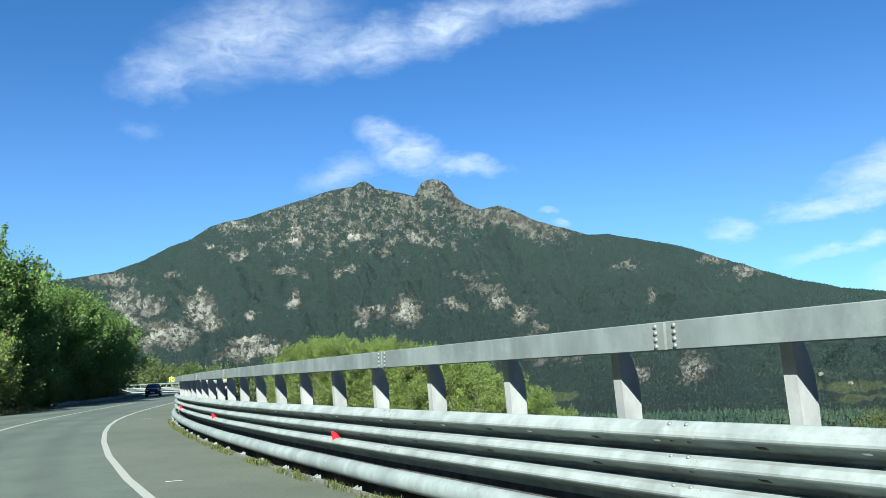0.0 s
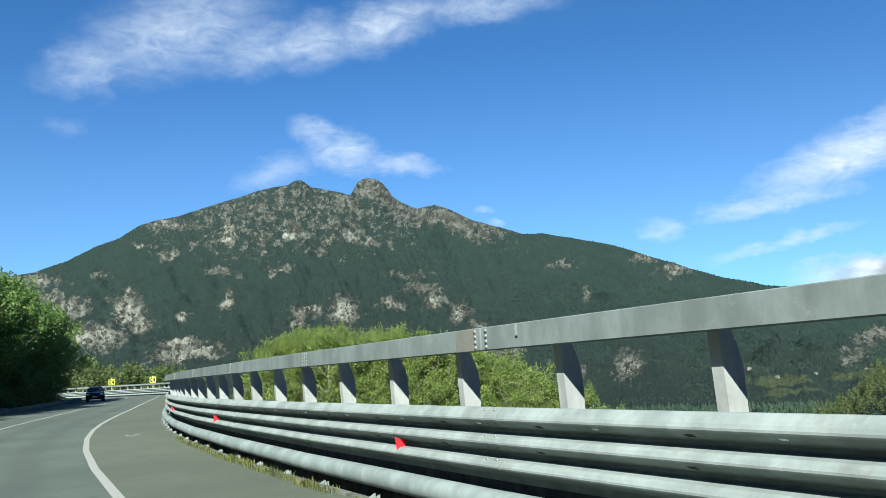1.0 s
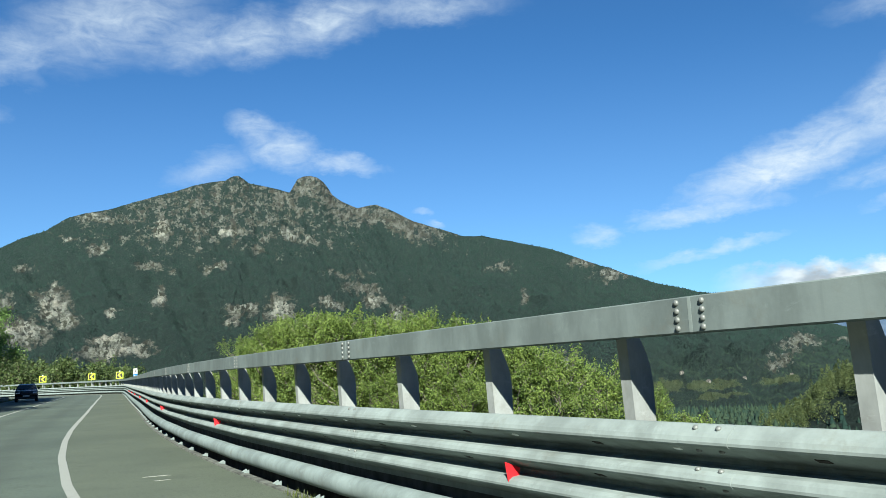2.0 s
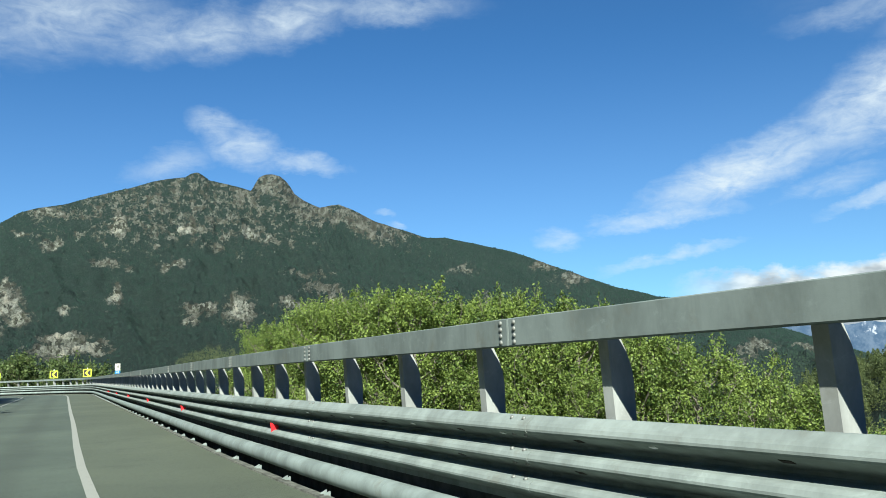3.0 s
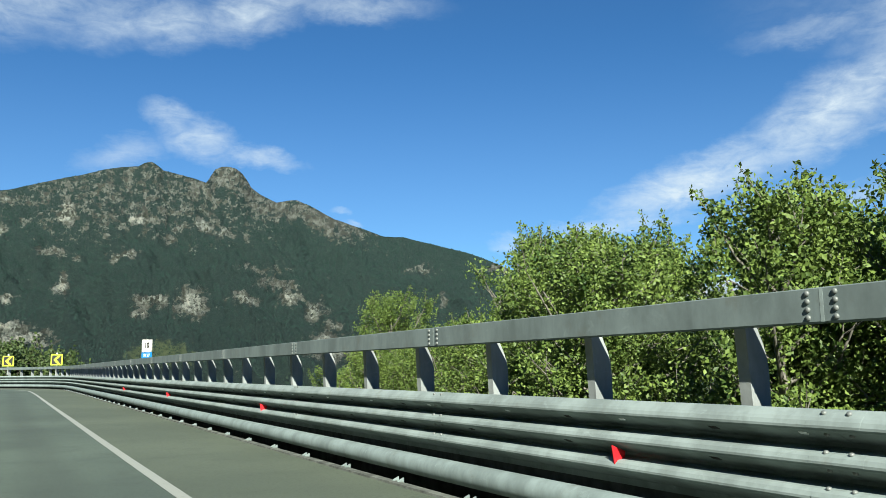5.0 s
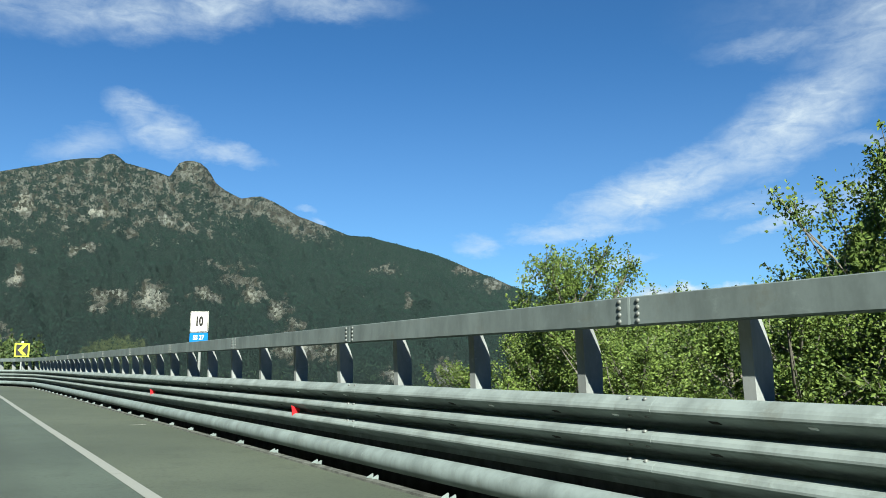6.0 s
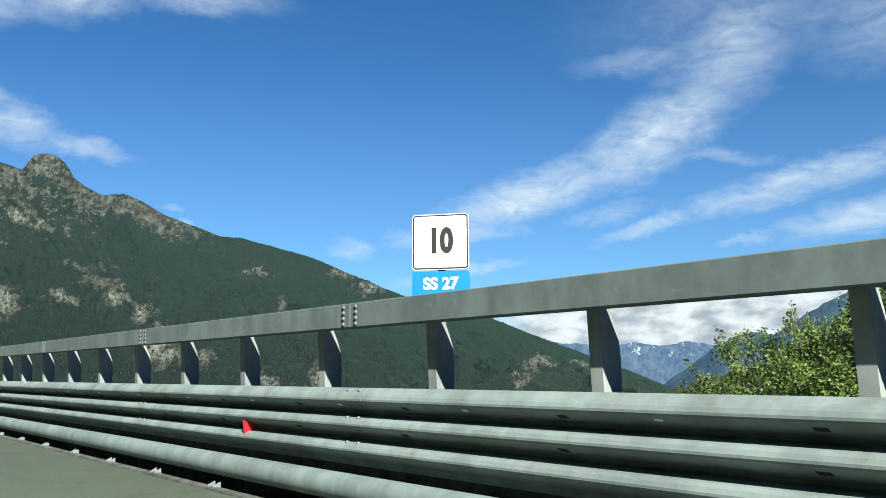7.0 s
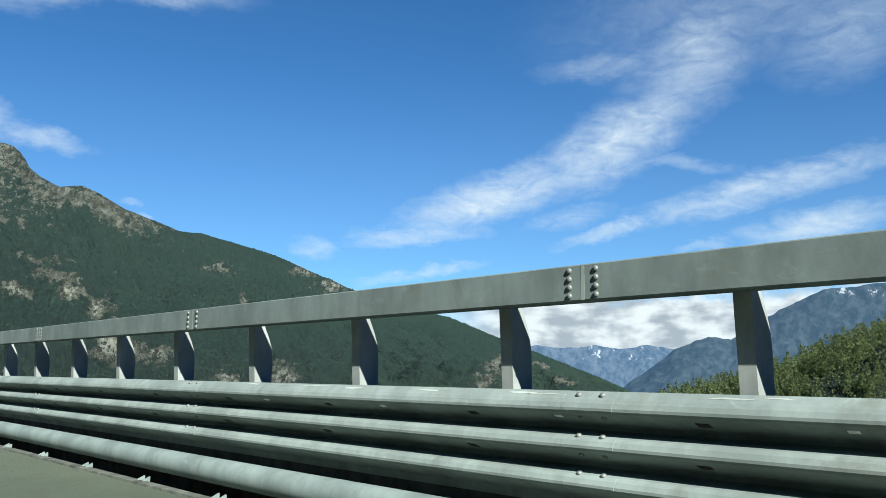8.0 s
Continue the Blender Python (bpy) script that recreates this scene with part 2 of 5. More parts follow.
bent.operation = "MULTIPLY_ADD"
warped = t.node("ShaderNodeTexNoise", Scale=0.05, Detail=5.0)
t.put(warped.inputs["Vector"], face)
t.put(bent.inputs[0], warped.outputs["Color"])
bent.inputs[1].default_value = (26.0, 26.0, 0.0)
t.put(bent.inputs[2], face)
facet = t.node("ShaderNodeTexVoronoi", Scale=0.075)
t.put(facet.inputs["Vector"], t.stretch(bent.outputs[0], (1.0, 0.75, 1)))
tone = t.node("ShaderNodeSeparateColor")
t.put(tone.inputs[0], facet.outputs["Color"])
# Teal tint puts distance haze into the colour; cell edges, shade between crowns.
wood = t.mix(t.step(n2, 0.3, 0.7), (0.021, 0.036, 0.032), (0.034, 0.052, 0.043))
wood = t.mix(t.step(cell.outputs["Distance"], 0.1, 0.75), wood, (0.018, 0.031, 0.028))
crack = t.node("ShaderNodeTexVoronoi", Scale=0.035)
crack.feature = "DISTANCE_TO_EDGE"
t.put(crack.inputs["Vector"], t.stretch(face, (0.9, 0.7, 1)))
rough_n = t.noise(face, 0.03, 10.0, 0.78)
scrub = t.step(t.noise(t.stretch(face, (1.0, 1.3, 1)), 0.045, 9.0, 0.75), 0.50, 0.56)
# Strong tone steps put lit rock blocks and their shadows into the colour.
stone = t.mix(t.step(t.math("MULTIPLY_ADD", tone.outputs[0], 0.30, rough_n), 0.50, 0.78), (0.029, 0.034, 0.028), (0.262, 0.282, 0.242))
stone = t.mix(t.step(crack.outputs["Distance"], 0.07, 0.0, 0.0, 0.4), stone, (0.0221, 0.0263, 0.017))
stone = t.mix(t.step(t.noise(face, 0.006, 4.0, 0.6), 0.5, 0.68, 0.0, 0.2), stone, (0.100, 0.096, 0.072))
stone = t.mix(t.math("MULTIPLY", t.step(rock.outputs["Fac"], 0.88, 1.12), t.step(rough_n, 0.46, 0.62, 0.0, 0.75)), stone, (0.420, 0.405, 0.325))
stone = t.mix(t.math("MULTIPLY", scrub, t.step(rock.outputs["Fac"], 1.15, 0.85, 0.15, 0.6)), stone, t.mix(t.step(n2, 0.35, 0.65), (0.0255, 0.034, 0.017), (0.0595, 0.0663, 0.034)))
stone = t.mix(t.step(rock.outputs["Fac"], 0.98, 0.74, 0.0, 0.6), stone, (0.054, 0.055, 0.046))
field = t.mix(t.step(n2, 0.35, 0.65), (0.050, 0.072, 0.034), (0.085, 0.105, 0.055))
c = t.mix(rk, t.mix(md, wood, field), stone)
t.put(t.bsdf.inputs["Base Color"], c)
t.put(t.bsdf.inputs["Roughness"], 0.95)
t.put(t.bsdf.inputs["Specular IOR Level"], 0.1)
t.put(t.bsdf.inputs["Normal"], t.bump(t.math("MULTIPLY_ADD", cell.outputs["Distance"], -0.5, t.math("MULTIPLY", rough_n, 3.0)), 0.9, 12.0))

# Distance haze is put into bluish base tints and an even emission.
def far_material(name, lo, hi, haze_glow, snow_at):
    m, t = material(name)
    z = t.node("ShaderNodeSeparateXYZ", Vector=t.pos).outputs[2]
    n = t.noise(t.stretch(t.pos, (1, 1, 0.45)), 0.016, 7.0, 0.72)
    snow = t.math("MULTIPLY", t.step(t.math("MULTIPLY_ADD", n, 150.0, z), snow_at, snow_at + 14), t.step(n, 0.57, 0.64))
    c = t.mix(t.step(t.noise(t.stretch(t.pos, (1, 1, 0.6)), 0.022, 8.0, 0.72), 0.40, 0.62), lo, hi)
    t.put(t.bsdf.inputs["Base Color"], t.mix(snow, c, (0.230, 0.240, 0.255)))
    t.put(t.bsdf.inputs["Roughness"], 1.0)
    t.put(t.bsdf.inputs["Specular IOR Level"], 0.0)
    t.put(t.bsdf.inputs["Emission Color"], (*haze_glow, 1))
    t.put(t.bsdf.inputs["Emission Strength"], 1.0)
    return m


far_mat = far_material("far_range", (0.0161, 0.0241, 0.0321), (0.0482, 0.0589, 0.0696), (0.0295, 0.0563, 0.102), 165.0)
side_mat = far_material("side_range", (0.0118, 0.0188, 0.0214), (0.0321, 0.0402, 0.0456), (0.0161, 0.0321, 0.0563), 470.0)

# near-black base colour, used for the deck edge and the bolt slots
near_black = plain("near_black", (0.015, 0.0139, 0.0118), 0.95, 0.0, 0.4, 2.0, 0.6)


# ---- alignment: headings of the 4.5 m rail lengths, degrees to the left of +y ----
BEAM = 4.5
FIRST = -6
HEADS = [36, 35.5, 35, 34, 32.9, 31.1, 29.3, 27.4, 25.7, 24.0, 22.5, 21.0, 19.0, 17.0, 15.3, 14.1, 13.3, 13.0, 13.0, 13.2, 13.3, 13.2,
         13.1, 13.1, 13.2, 13.1, 13.1, 13.0, 13.1, 13.3, 13.5, 14.5, 22, 35, 46, 54, 59, 62, 64, 65, 66, 66, 66, 66]
LAST = FIRST + len(HEADS)
NODES = [Vector((0, 0, 0))]
for h in HEADS:
    NODES.append(NODES[-1] + BEAM * Vector((-math.sin(radians(h)), math.cos(radians(h)), 0)))
_shift = Vector((1.5, 5.36, 0)) - NODES[-FIRST]
NODES = [n + _shift for n in NODES]
STEP = 0.4
_s = np.arange(FIRST, LAST + 1e-6, STEP / BEAM)
_h = np.radians(np.interp(_s, np.arange(FIRST, LAST) + 0.5, HEADS))
_x = np.interp(_s, np.arange(FIRST, LAST + 1), [n.x for n in NODES])
_y = np.interp(_s, np.arange(FIRST, LAST + 1), [n.y for n in NODES])


def along(s, lat=0.0, z=0.0):
    """World point at s rail lengths along, lat metres to the road side of the rail's face."""
    h = np.interp(s, _s, _h)
    return Vector((float(np.interp(s, _s, _x) - lat * np.cos(h)), float(np.interp(s, _s, _y) - lat * np.sin(h)), z))


def heading(s):
    return float(np.degrees(np.interp(s, _s, _h)))


# ---- mesh helpers ----
def mesh_of(name, verts, faces, mat=None, smooth=False):
    me = bpy.data.meshes.new(name)
    me.from_pydata([tuple(v) for v in verts], [], faces)
    if mat:
        me.materials.append(mat)
    if smooth:
        me.polygons.foreach_set("use_smooth", [True] * len(me.polygons))
    me.update()
    return me


def array_mesh(name, co, faces, mat):
    """A mesh from arrays: co (n, 3); faces (m, k) with one k."""
    me = bpy.data.meshes.new(name)
    m, k = faces.shape
    me.vertices.add(len(co))
    me.vertices.foreach_set("co", np.asarray(co, np.float32).ravel())
    me.loops.add(m * k)
    me.loops.foreach_set("vertex_index", np.asarray(faces, np.int32).ravel())
    me.polygons.add(m)
    me.polygons.foreach_set("loop_start", np.arange(0, m * k, k, dtype=np.int32))
    me.polygons.foreach_set("loop_total", np.full(m, k, np.int32))
    me.materials.append(mat)
    me.update(calc_edges=True)
    return me


def bm_mesh(name, bm, mat, smooth=False):
    bmesh.ops.recalc_face_normals(bm, faces=bm.faces)
    me = bpy.data.meshes.new(name)
    bm.to_mesh(me)
    bm.free()
    me.materials.append(mat)
    if smooth:
        me.polygons.foreach_set("use_smooth", [True] * len(me.polygons))
    return me


def child(name, me, parent, m=None, label=""):
    ob = new(name, me)
    ob.parent = parent
    if m is not None:
        ob.matrix_basis = m
    if label:
        ob["label"] = label
    return ob


def box(bm, x0, x1, y0, y1, z0, z1, bevel=0.0):
    r = bmesh.ops.create_cube(bm, size=1.0, matrix=Matrix.LocRotScale(((x0 + x1) / 2, (y0 + y1) / 2, (z0 + z1) / 2), None, (x1 - x0, y1 - y0, z1 - z0)))
    if bevel:
        es = list({e for v in r["verts"] for e in v.link_edges})
        bmesh.ops.bevel(bm, geom=es, offset=bevel, segments=2, profile=0.5, affect="EDGES")
    return r["verts"]


def box_mesh(name, mat, *dims, bevel=0.0):
    bm = bmesh.new()
    box(bm, *dims, bevel=bevel)
    return bm_mesh(name, bm, mat)


def extruded(name, outline, length, mat, closed=True, y0=0.0, smooth=False):
    """An outline of (x, z), drawn along +y."""
    n = len(outline)
    verts = [(x, y0, z) for x, z in outline] + [(x, y0 + length, z) for x, z in outline]
    faces = [(i, (i + 1) % n, n + (i + 1) % n, n + i) for i in range(n if closed else n - 1)]
    if closed:
        faces += [tuple(range(n))[::-1], tuple(range(n, 2 * n))]
    bm = bmesh.new()
    vs = [bm.verts.new(v) for v in verts]
    for f in faces:
        bm.faces.new([vs[i] for i in f])
    return bm_mesh(name, bm, mat, smooth)


def sheet(outline, thick):
    """A bent sheet's closed outline, from its middle line."""
    pts = [Vector((x, 0, z)) for x, z in outline]
    left, right = [], []
    for i, p in enumerate(pts):
        d = (pts[min(i + 1, len(pts) - 1)] - pts[max(i - 1, 0)]).normalized()
        nrm = Vector((-d.z, 0, d.x)) * thick / 2
        left.append((p.x + nrm.x, p.z + nrm.z))
        right.append((p.x - nrm.x, p.z - nrm.z))
    return left + right[::-1]


def strip(name, s0, s1, lats, z, mat, step=STEP / BEAM):
    """A strip along the road: one quad row for each pair of lats; z: a number or one for each lat."""
    ss = np.arange(s0, s1 + 1e-6, step)
    zs = z if isinstance(z, (list, tuple)) else [z] * len(lats)
    verts = [along(s, la, zz) for s in ss for la, zz in zip(lats, zs)]
    k = len(lats)
    faces = [(i * k + j, i * k + j + 1, (i + 1) * k + j + 1, (i + 1) * k + j) for i in range(len(ss) - 1) for j in range(k - 1)]
    me = mesh_of(name, verts, faces, mat)
    me.flip_normals()
    return me


# ---- valley floor, slopes and mountain: one sheet round the bend of the road ----
CENTRE = (-15.0, 50.0)
# Beyond -42 and 85 degrees: unseen heights, added to block low sky light.
SKYLINE_AZ = [-180, -90, -70, -52, -42, -32, -25.3, -22.5, -20.7, -18.9, -17.4, -16.2, -15.1, -13.5, -11.1, -9.4, -8.0, -6.9, -5.9, -5.5, -5.05, -4.65, -4.3, -2.75, -1.9, -1.38,
              -1.1, -0.8, -0.35, 0.16, 0.66, 1.07, 1.4, 1.7, 2.3, 3.5, 4.3, 4.9, 5.8, 7.6, 9.6, 11.2, 12.6, 14.8, 17.5, 20.7, 24.5, 27.2, 30.0, 33.6, 36.5, 40.0, 42.8, 47, 70, 85, 105, 140, 180]
SKYLINE_EL = [20, 23, 21, 14, 8.5, 6.3, 7.2, 7.72, 8.4, 9.42, 9.95, 10.85, 11.2, 11.55, 12.35, 12.85, 13.3, 13.55, 13.65, 13.92, 14.05, 13.85, 13.55, 13.25, 13.0, 12.82,
              13.3, 13.78, 14.0, 14.03, 13.93, 13.62, 13.2, 12.7, 12.25, 11.68, 11.82, 11.88, 11.55, 10.6, 9.92, 9.35, 9.3, 8.75, 8.05, 6.75, 5.2, 4.4, 3.85, 2.4, 1.3, -0.1, -1.35, -2.0, -2.0, 5, 14, 19, 20]
RIDGE = 4200.0


def rail_offset(x, y):
    """Distance to the rail's line, positive on the road side."""
    out = np.empty(len(x))
    for i in range(0, len(x), 4000):
        dx, dy = x[i:i + 4000, None] - _x, y[i:i + 4000, None] - _y
        j = np.argmin(dx * dx + dy * dy, axis=1)
        r = np.arange(len(j))
        side = -np.cos(_h[j]) * dx[r, j] - np.sin(_h[j]) * dy[r, j]
        out[i:i + 4000] = np.sign(side) * np.sqrt(dx[r, j] ** 2 + dy[r, j] ** 2)
    return out


def fractal(x, y, z, octaves, seed):
    """Cheap value noise on arrays, about -1 to 1."""
    out, amp, total = np.zeros(len(x)), 1.0, 0.0
    for o in range(octaves):
        f = 2.0 ** o
        xi, yi = np.floor(x * f), np.floor(y * f)
        fx, fy = x * f - xi, y * f - yi
        fx, fy = fx * fx * (3 - 2 * fx), fy * fy * (3 - 2 * fy)

        def corner(a, b):
            v = np.sin((xi + a) * 127.1 + (yi + b) * 311.7 + seed * 17.3 + o * 53.1) * 43758.5453
            return (v - np.floor(v)) * 2 - 1
        out += amp * ((corner(0, 0) * (1 - fx) + corner(1, 0) * fx) * (1 - fy) + (corner(0, 1) * (1 - fx) + corner(1, 1) * fx) * fy)
        total += amp
        amp *= 0.5
    return out / total


# bare crags: azimuth, height, half width, half height (degrees), share
UPPER_CRAGS = [(-14.4, 10.9, 1.14, 0.41, 0.95), (-10.0, 10.3, 0.65, 0.73, 1.10), (-5.6, 10.2, 0.73, 0.37, 1.10), (-1.4, 9.9, 0.90, 0.57, 1.00), (-0.1, 9.2, 0.90, 0.24, 0.90), (-16.1, 9.5, 0.57, 0.20, 1.00),
               (-14.3, 8.9, 0.61, 0.29, 0.95), (-3.6, 8.7, 0.41, 0.41, 0.85), (-6.5, 7.7, 0.90, 0.29, 0.95), (-11.1, 7.8, 1.22, 0.29, 0.80), (-9.5, 7.6, 0.41, 0.16, 0.80), (-18.5, 7.4, 0.57, 0.33, 0.80),
               (13.9, 7.0, 1.02, 0.37, 0.70), (15.5, 4.7, 0.37, 0.37, 0.90), (19.8, 7.0, 0.98, 0.41, 0.90), (21.7, 6.0, 1.47, 0.37, 0.85)]
LEFT_CRAGS = [(-16.8, 6.1, 0.49, 0.37, 1.00), (-17.0, 5.1, 0.98, 0.82, 1.08), (-18.8, 3.4, 1.71, 0.73, 1.25), (-20.2, 3.0, 0.73, 0.65, 1.00), (-16.0, 4.2, 0.73, 0.73, 0.95), (-13.5, 2.8, 1.47, 0.37, 1.12),
              (-12.5, 2.1, 1.55, 0.41, 1.20), (-14.1, 1.9, 1.39, 0.41, 0.95), (-22.8, 7.2, 1.71, 0.41, 0.85), (-21.1, 5.5, 1.47, 0.65, 0.95), (-21.6, 4.3, 0.98, 0.49, 1.00), (-19.9, 5.1, 0.73, 0.53, 0.90), (-21.9, 6.2, 1.22, 0.49, 0.85)]
MIDDLE_CRAGS = [(-10.3, 5.6, 0.33, 0.53, 1.15), (-13.2, 4.8, 0.37, 0.33, 1.10), (-2.1, 4.6, 0.98, 1.06, 1.10), (-4.6, 4.6, 1.06, 0.57, 0.95), (-5.4, 3.6, 0.57, 0.24, 1.05), (4.5, 5.2, 0.73, 0.57, 1.00), (1.4, 4.9, 0.98, 0.37, 0.95),
                (3.3, 5.9, 1.22, 0.33, 0.75), (2.7, 7.0, 1.5, 0.40, 0.70), (6.3, 4.0, 0.73, 0.73, 0.95), (7.7, 3.0, 0.65, 0.29, 0.95)]
LOW_CRAGS = [(14.4, -0.6, 0.82, 0.73, 0.95), (18.1, -0.4, 0.82, 0.98, 1.05), (7.5, 1.5, 1.43, 0.90, 1.05), (9.8, 1.1, 0.90, 0.61, 0.95), (33.6, 0.5, 1.2, 0.41, 0.90), (32.2, -0.4, 0.82, 0.24, 0.85), (36.6, 0.5, 0.61, 0.20, 0.90), (32.3, -1.0, 1.0, 0.2, 0.85), (38.0, -0.6, 0.8, 0.2, 0.85)]
MEADOWS = [(25.1, -2.0, 1.0, 0.4, 0.85), (27.3, -2.1, 0.8, 0.25, 0.8), (28.4, -2.8, 1.6, 0.2, 0.8), (9.2, -2.0, 0.9, 0.3, 0.8), (-4.0, 1.0, 3.0, 1.0, 0.5), (28.9, -1.9, 1.2, 0.3, 0.75), (32.4, -1.9, 1.6, 0.25, 0.7)]

_az = np.concatenate([np.arange(-180, -40, 2.5), np.arange(-40, -8, 0.19), np.arange(-8, 6, 0.1), np.arange(6, 66, 0.19), np.arange(66, 180, 2.5)])
_r = np.concatenate([[0.05, 1.5, 3.0, 4.5, 6.0, 7.5], 9.0 * 1.03 ** np.arange(0, 138)])
_r = np.concatenate([_r[_r < 500], np.linspace(500, 1390, 24), np.linspace(1400, RIDGE, 160), [4300, 4450, 4600, 4800]])
A, R = np.meshgrid(_az, _r)
ax, rx = A.ravel(), R.ravel()
px, py = CENTRE[0] + rx * np.sin(np.radians(ax)), CENTRE[1] + rx * np.cos(np.radians(ax))
lat = rail_offset(px, py)
out = np.maximum(-lat - 0.6, 0)
near = np.where(lat < 0, -0.35 - 0.42 * np.minimum(out, 7) - 0.30 * np.clip(out - 7, 0, 60) - 0.03 * np.clip(out - 67, 0, 900),
                -0.12 + 0.38 * np.clip(lat - 11.5, 0, 22) + 0.12 * np.clip(lat - 33.5, 0, 200))
near += 0.25 * fractal(px * 0.15, py * 0.15, None, 4, 3) * np.clip(np.maximum(out, lat - 11) / 3, 0, 1)
sky_el = np.interp(ax, SKYLINE_AZ, SKYLINE_EL)
rough = fractal(ax * 1.1, ax * 0, None, 5, 9)
sky_el = sky_el + 0.05 * rough
FOOT = 1400.0
u = np.clip((rx - FOOT) / (RIDGE - FOOT), 0, 1)
base_el = -4.2
gully = fractal(ax * 0.42 + 3 * u, u * 5.0, None, 6, 5)
kern = np.ones(41) / 41
dense_az = np.arange(-180, 180.01, 0.15)
soft_line = np.convolve(np.pad(np.interp(dense_az, SKYLINE_AZ, SKYLINE_EL), 20, mode="edge"), kern, "valid")
soft_el = np.interp(ax, dense_az, soft_line) - 0.15
near_top = np.clip((u - 0.80) / 0.20, 0, 1)
near_top = near_top * near_top * (3 - 2 * near_top)
shape_el = soft_el + (sky_el - soft_el) * near_top
e = base_el + (shape_el - base_el) * u ** 0.82 + gully * 1.5 * np.sin(np.pi * np.clip(u, 0, 1)) ** 0.8
fine_h = fractal(px * 0.012, py * 0.012, None, 5, 21)
far_z = 1.3 + rx * np.tan(np.radians(e)) + 26 * fine_h * np.sin(np.pi * u)
far_z = np.where(rx > RIDGE, 1.3 + RIDGE * np.tan(np.radians(sky_el)) - (rx - RIDGE) * 0.5, far_z)
# a wooded knoll over the valley
hill_az, hill_r = np.degrees(np.arctan2(px + 29, py - 92)), np.hypot(px + 29, py - 92)
hill_top = np.interp(hill_az, [43, 45.7, 51, 53.7, 56.3, 58, 59.2, 64, 80], [-26, -13, -6.5, -0.5, 6.0, 8.5, 12, 13, 12])
hill = np.clip((hill_r - 225) / 75, 0, 1) * np.clip((440 - hill_r) / 110, 0, 1) * np.clip((hill_az - 42) / 3, 0, 1) * np.clip((112 - hill_az) / 30, 0, 1)
hill = hill * hill * (3 - 2 * hill)
blend = np.clip((rx - 240) / 600, 0, 1)
blend = blend * blend * (3 - 2 * blend)
pz = np.maximum(near, -60) * (1 - blend) + far_z * blend
pz = pz * (1 - hill) + hill_top * hill
crag, green = np.zeros(len(px)), np.zeros(len(px))
jit_a, jit_e = fractal(ax * 1.5, e * 1.5, None, 5, 31), fractal(ax * 1.5 + 40, e * 1.5, None, 5, 37)
for table, target in ((UPPER_CRAGS + LEFT_CRAGS + MIDDLE_CRAGS + LOW_CRAGS, crag), (MEADOWS, green)):
    for a0, e0, wa, we, share in table:
        d = np.sqrt(((ax + 0.5 * jit_a - a0) / wa) ** 2 + ((e + 0.35 * jit_e - e0) / we) ** 2)
        np.maximum(target, share * np.clip(1.4 - 0.75 * d, 0, 1), out=target)
top = np.clip((sky_el - 8.5) / 2, 0, 1) * np.clip((ax + 6) / 4, 0, 1) * np.clip((14 - ax) / 4, 0, 1)
ja, je = ax + 4 * jit_a, e + 1.6 * jit_e
upper = 0.59 * np.clip((je - 7.6) / 2.4, 0, 1) * np.clip((ja + 20) / 8, 0, 1) * np.clip((9 - ja) / 10, 0, 1)
crag = np.maximum(crag, upper)
crag = np.maximum(crag, top * np.clip((e + 0.5 * jit_e - sky_el + 2.1) / 0.9, 0, 1) * 0.76)
crag *= rx > 1300
rug = 0.05 * fractal(ax * 4.5, e * 4.5, None, 4, 91) + 0.34 * np.clip(crag, 0, 1) * fractal(ax * 2.4, e * 2.0, None, 5, 97) + 0.10 * fractal(ax * 1.3, e * 1.6, None, 3, 95)
pz = pz + np.where(rx > FOOT, rx * np.tan(np.radians(rug)) * np.clip(u * 6, 0, 1) * np.clip((1 - u) * 12, 0, 1), 0)
nr, na = R.shape
idx = np.arange(nr * na).reshape(nr, na)
q = np.stack([idx[:-1, :-1], idx[1:, :-1], idx[1:, 1:], idx[:-1, 1:]], -1).reshape(-1, 4)
q = np.vstack([q, np.stack([idx[:-1, -1], idx[1:, -1], idx[1:, 0], idx[:-1, 0]], -1)])
me = array_mesh("ground", np.c_[px, py, pz], q[:, ::-1], terrain_mat)
me.polygons.foreach_set("use_smooth", [True] * len(me.polygons))
for key, data in (("rock", crag), ("meadow", np.maximum(green, np.where((rx < 420) & (lat < -2) & (hill < 0.05), 0.40, np.where((rx < 300) & (lat > 10), 0.5, 0))))):
    att = me.attributes.new(key, "FLOAT", "POINT")
    att.data.foreach_set("value", data.astype(np.float32))
att = me.attributes.new("face", "FLOAT_VECTOR", "POINT")
att.data.foreach_set("vector", np.c_[np.where(rx > 900, ax * 73.0, px * 3), np.where(rx > 900, np.degrees(np.arctan2(pz - 1.3, rx)) * 73.0, py * 3), 0 * ax].astype(np.float32).ravel())
ground = tagged(new("ground", me), "wooded valley slopes rising to a rocky grey mountain peak", "ground", kind="structure")
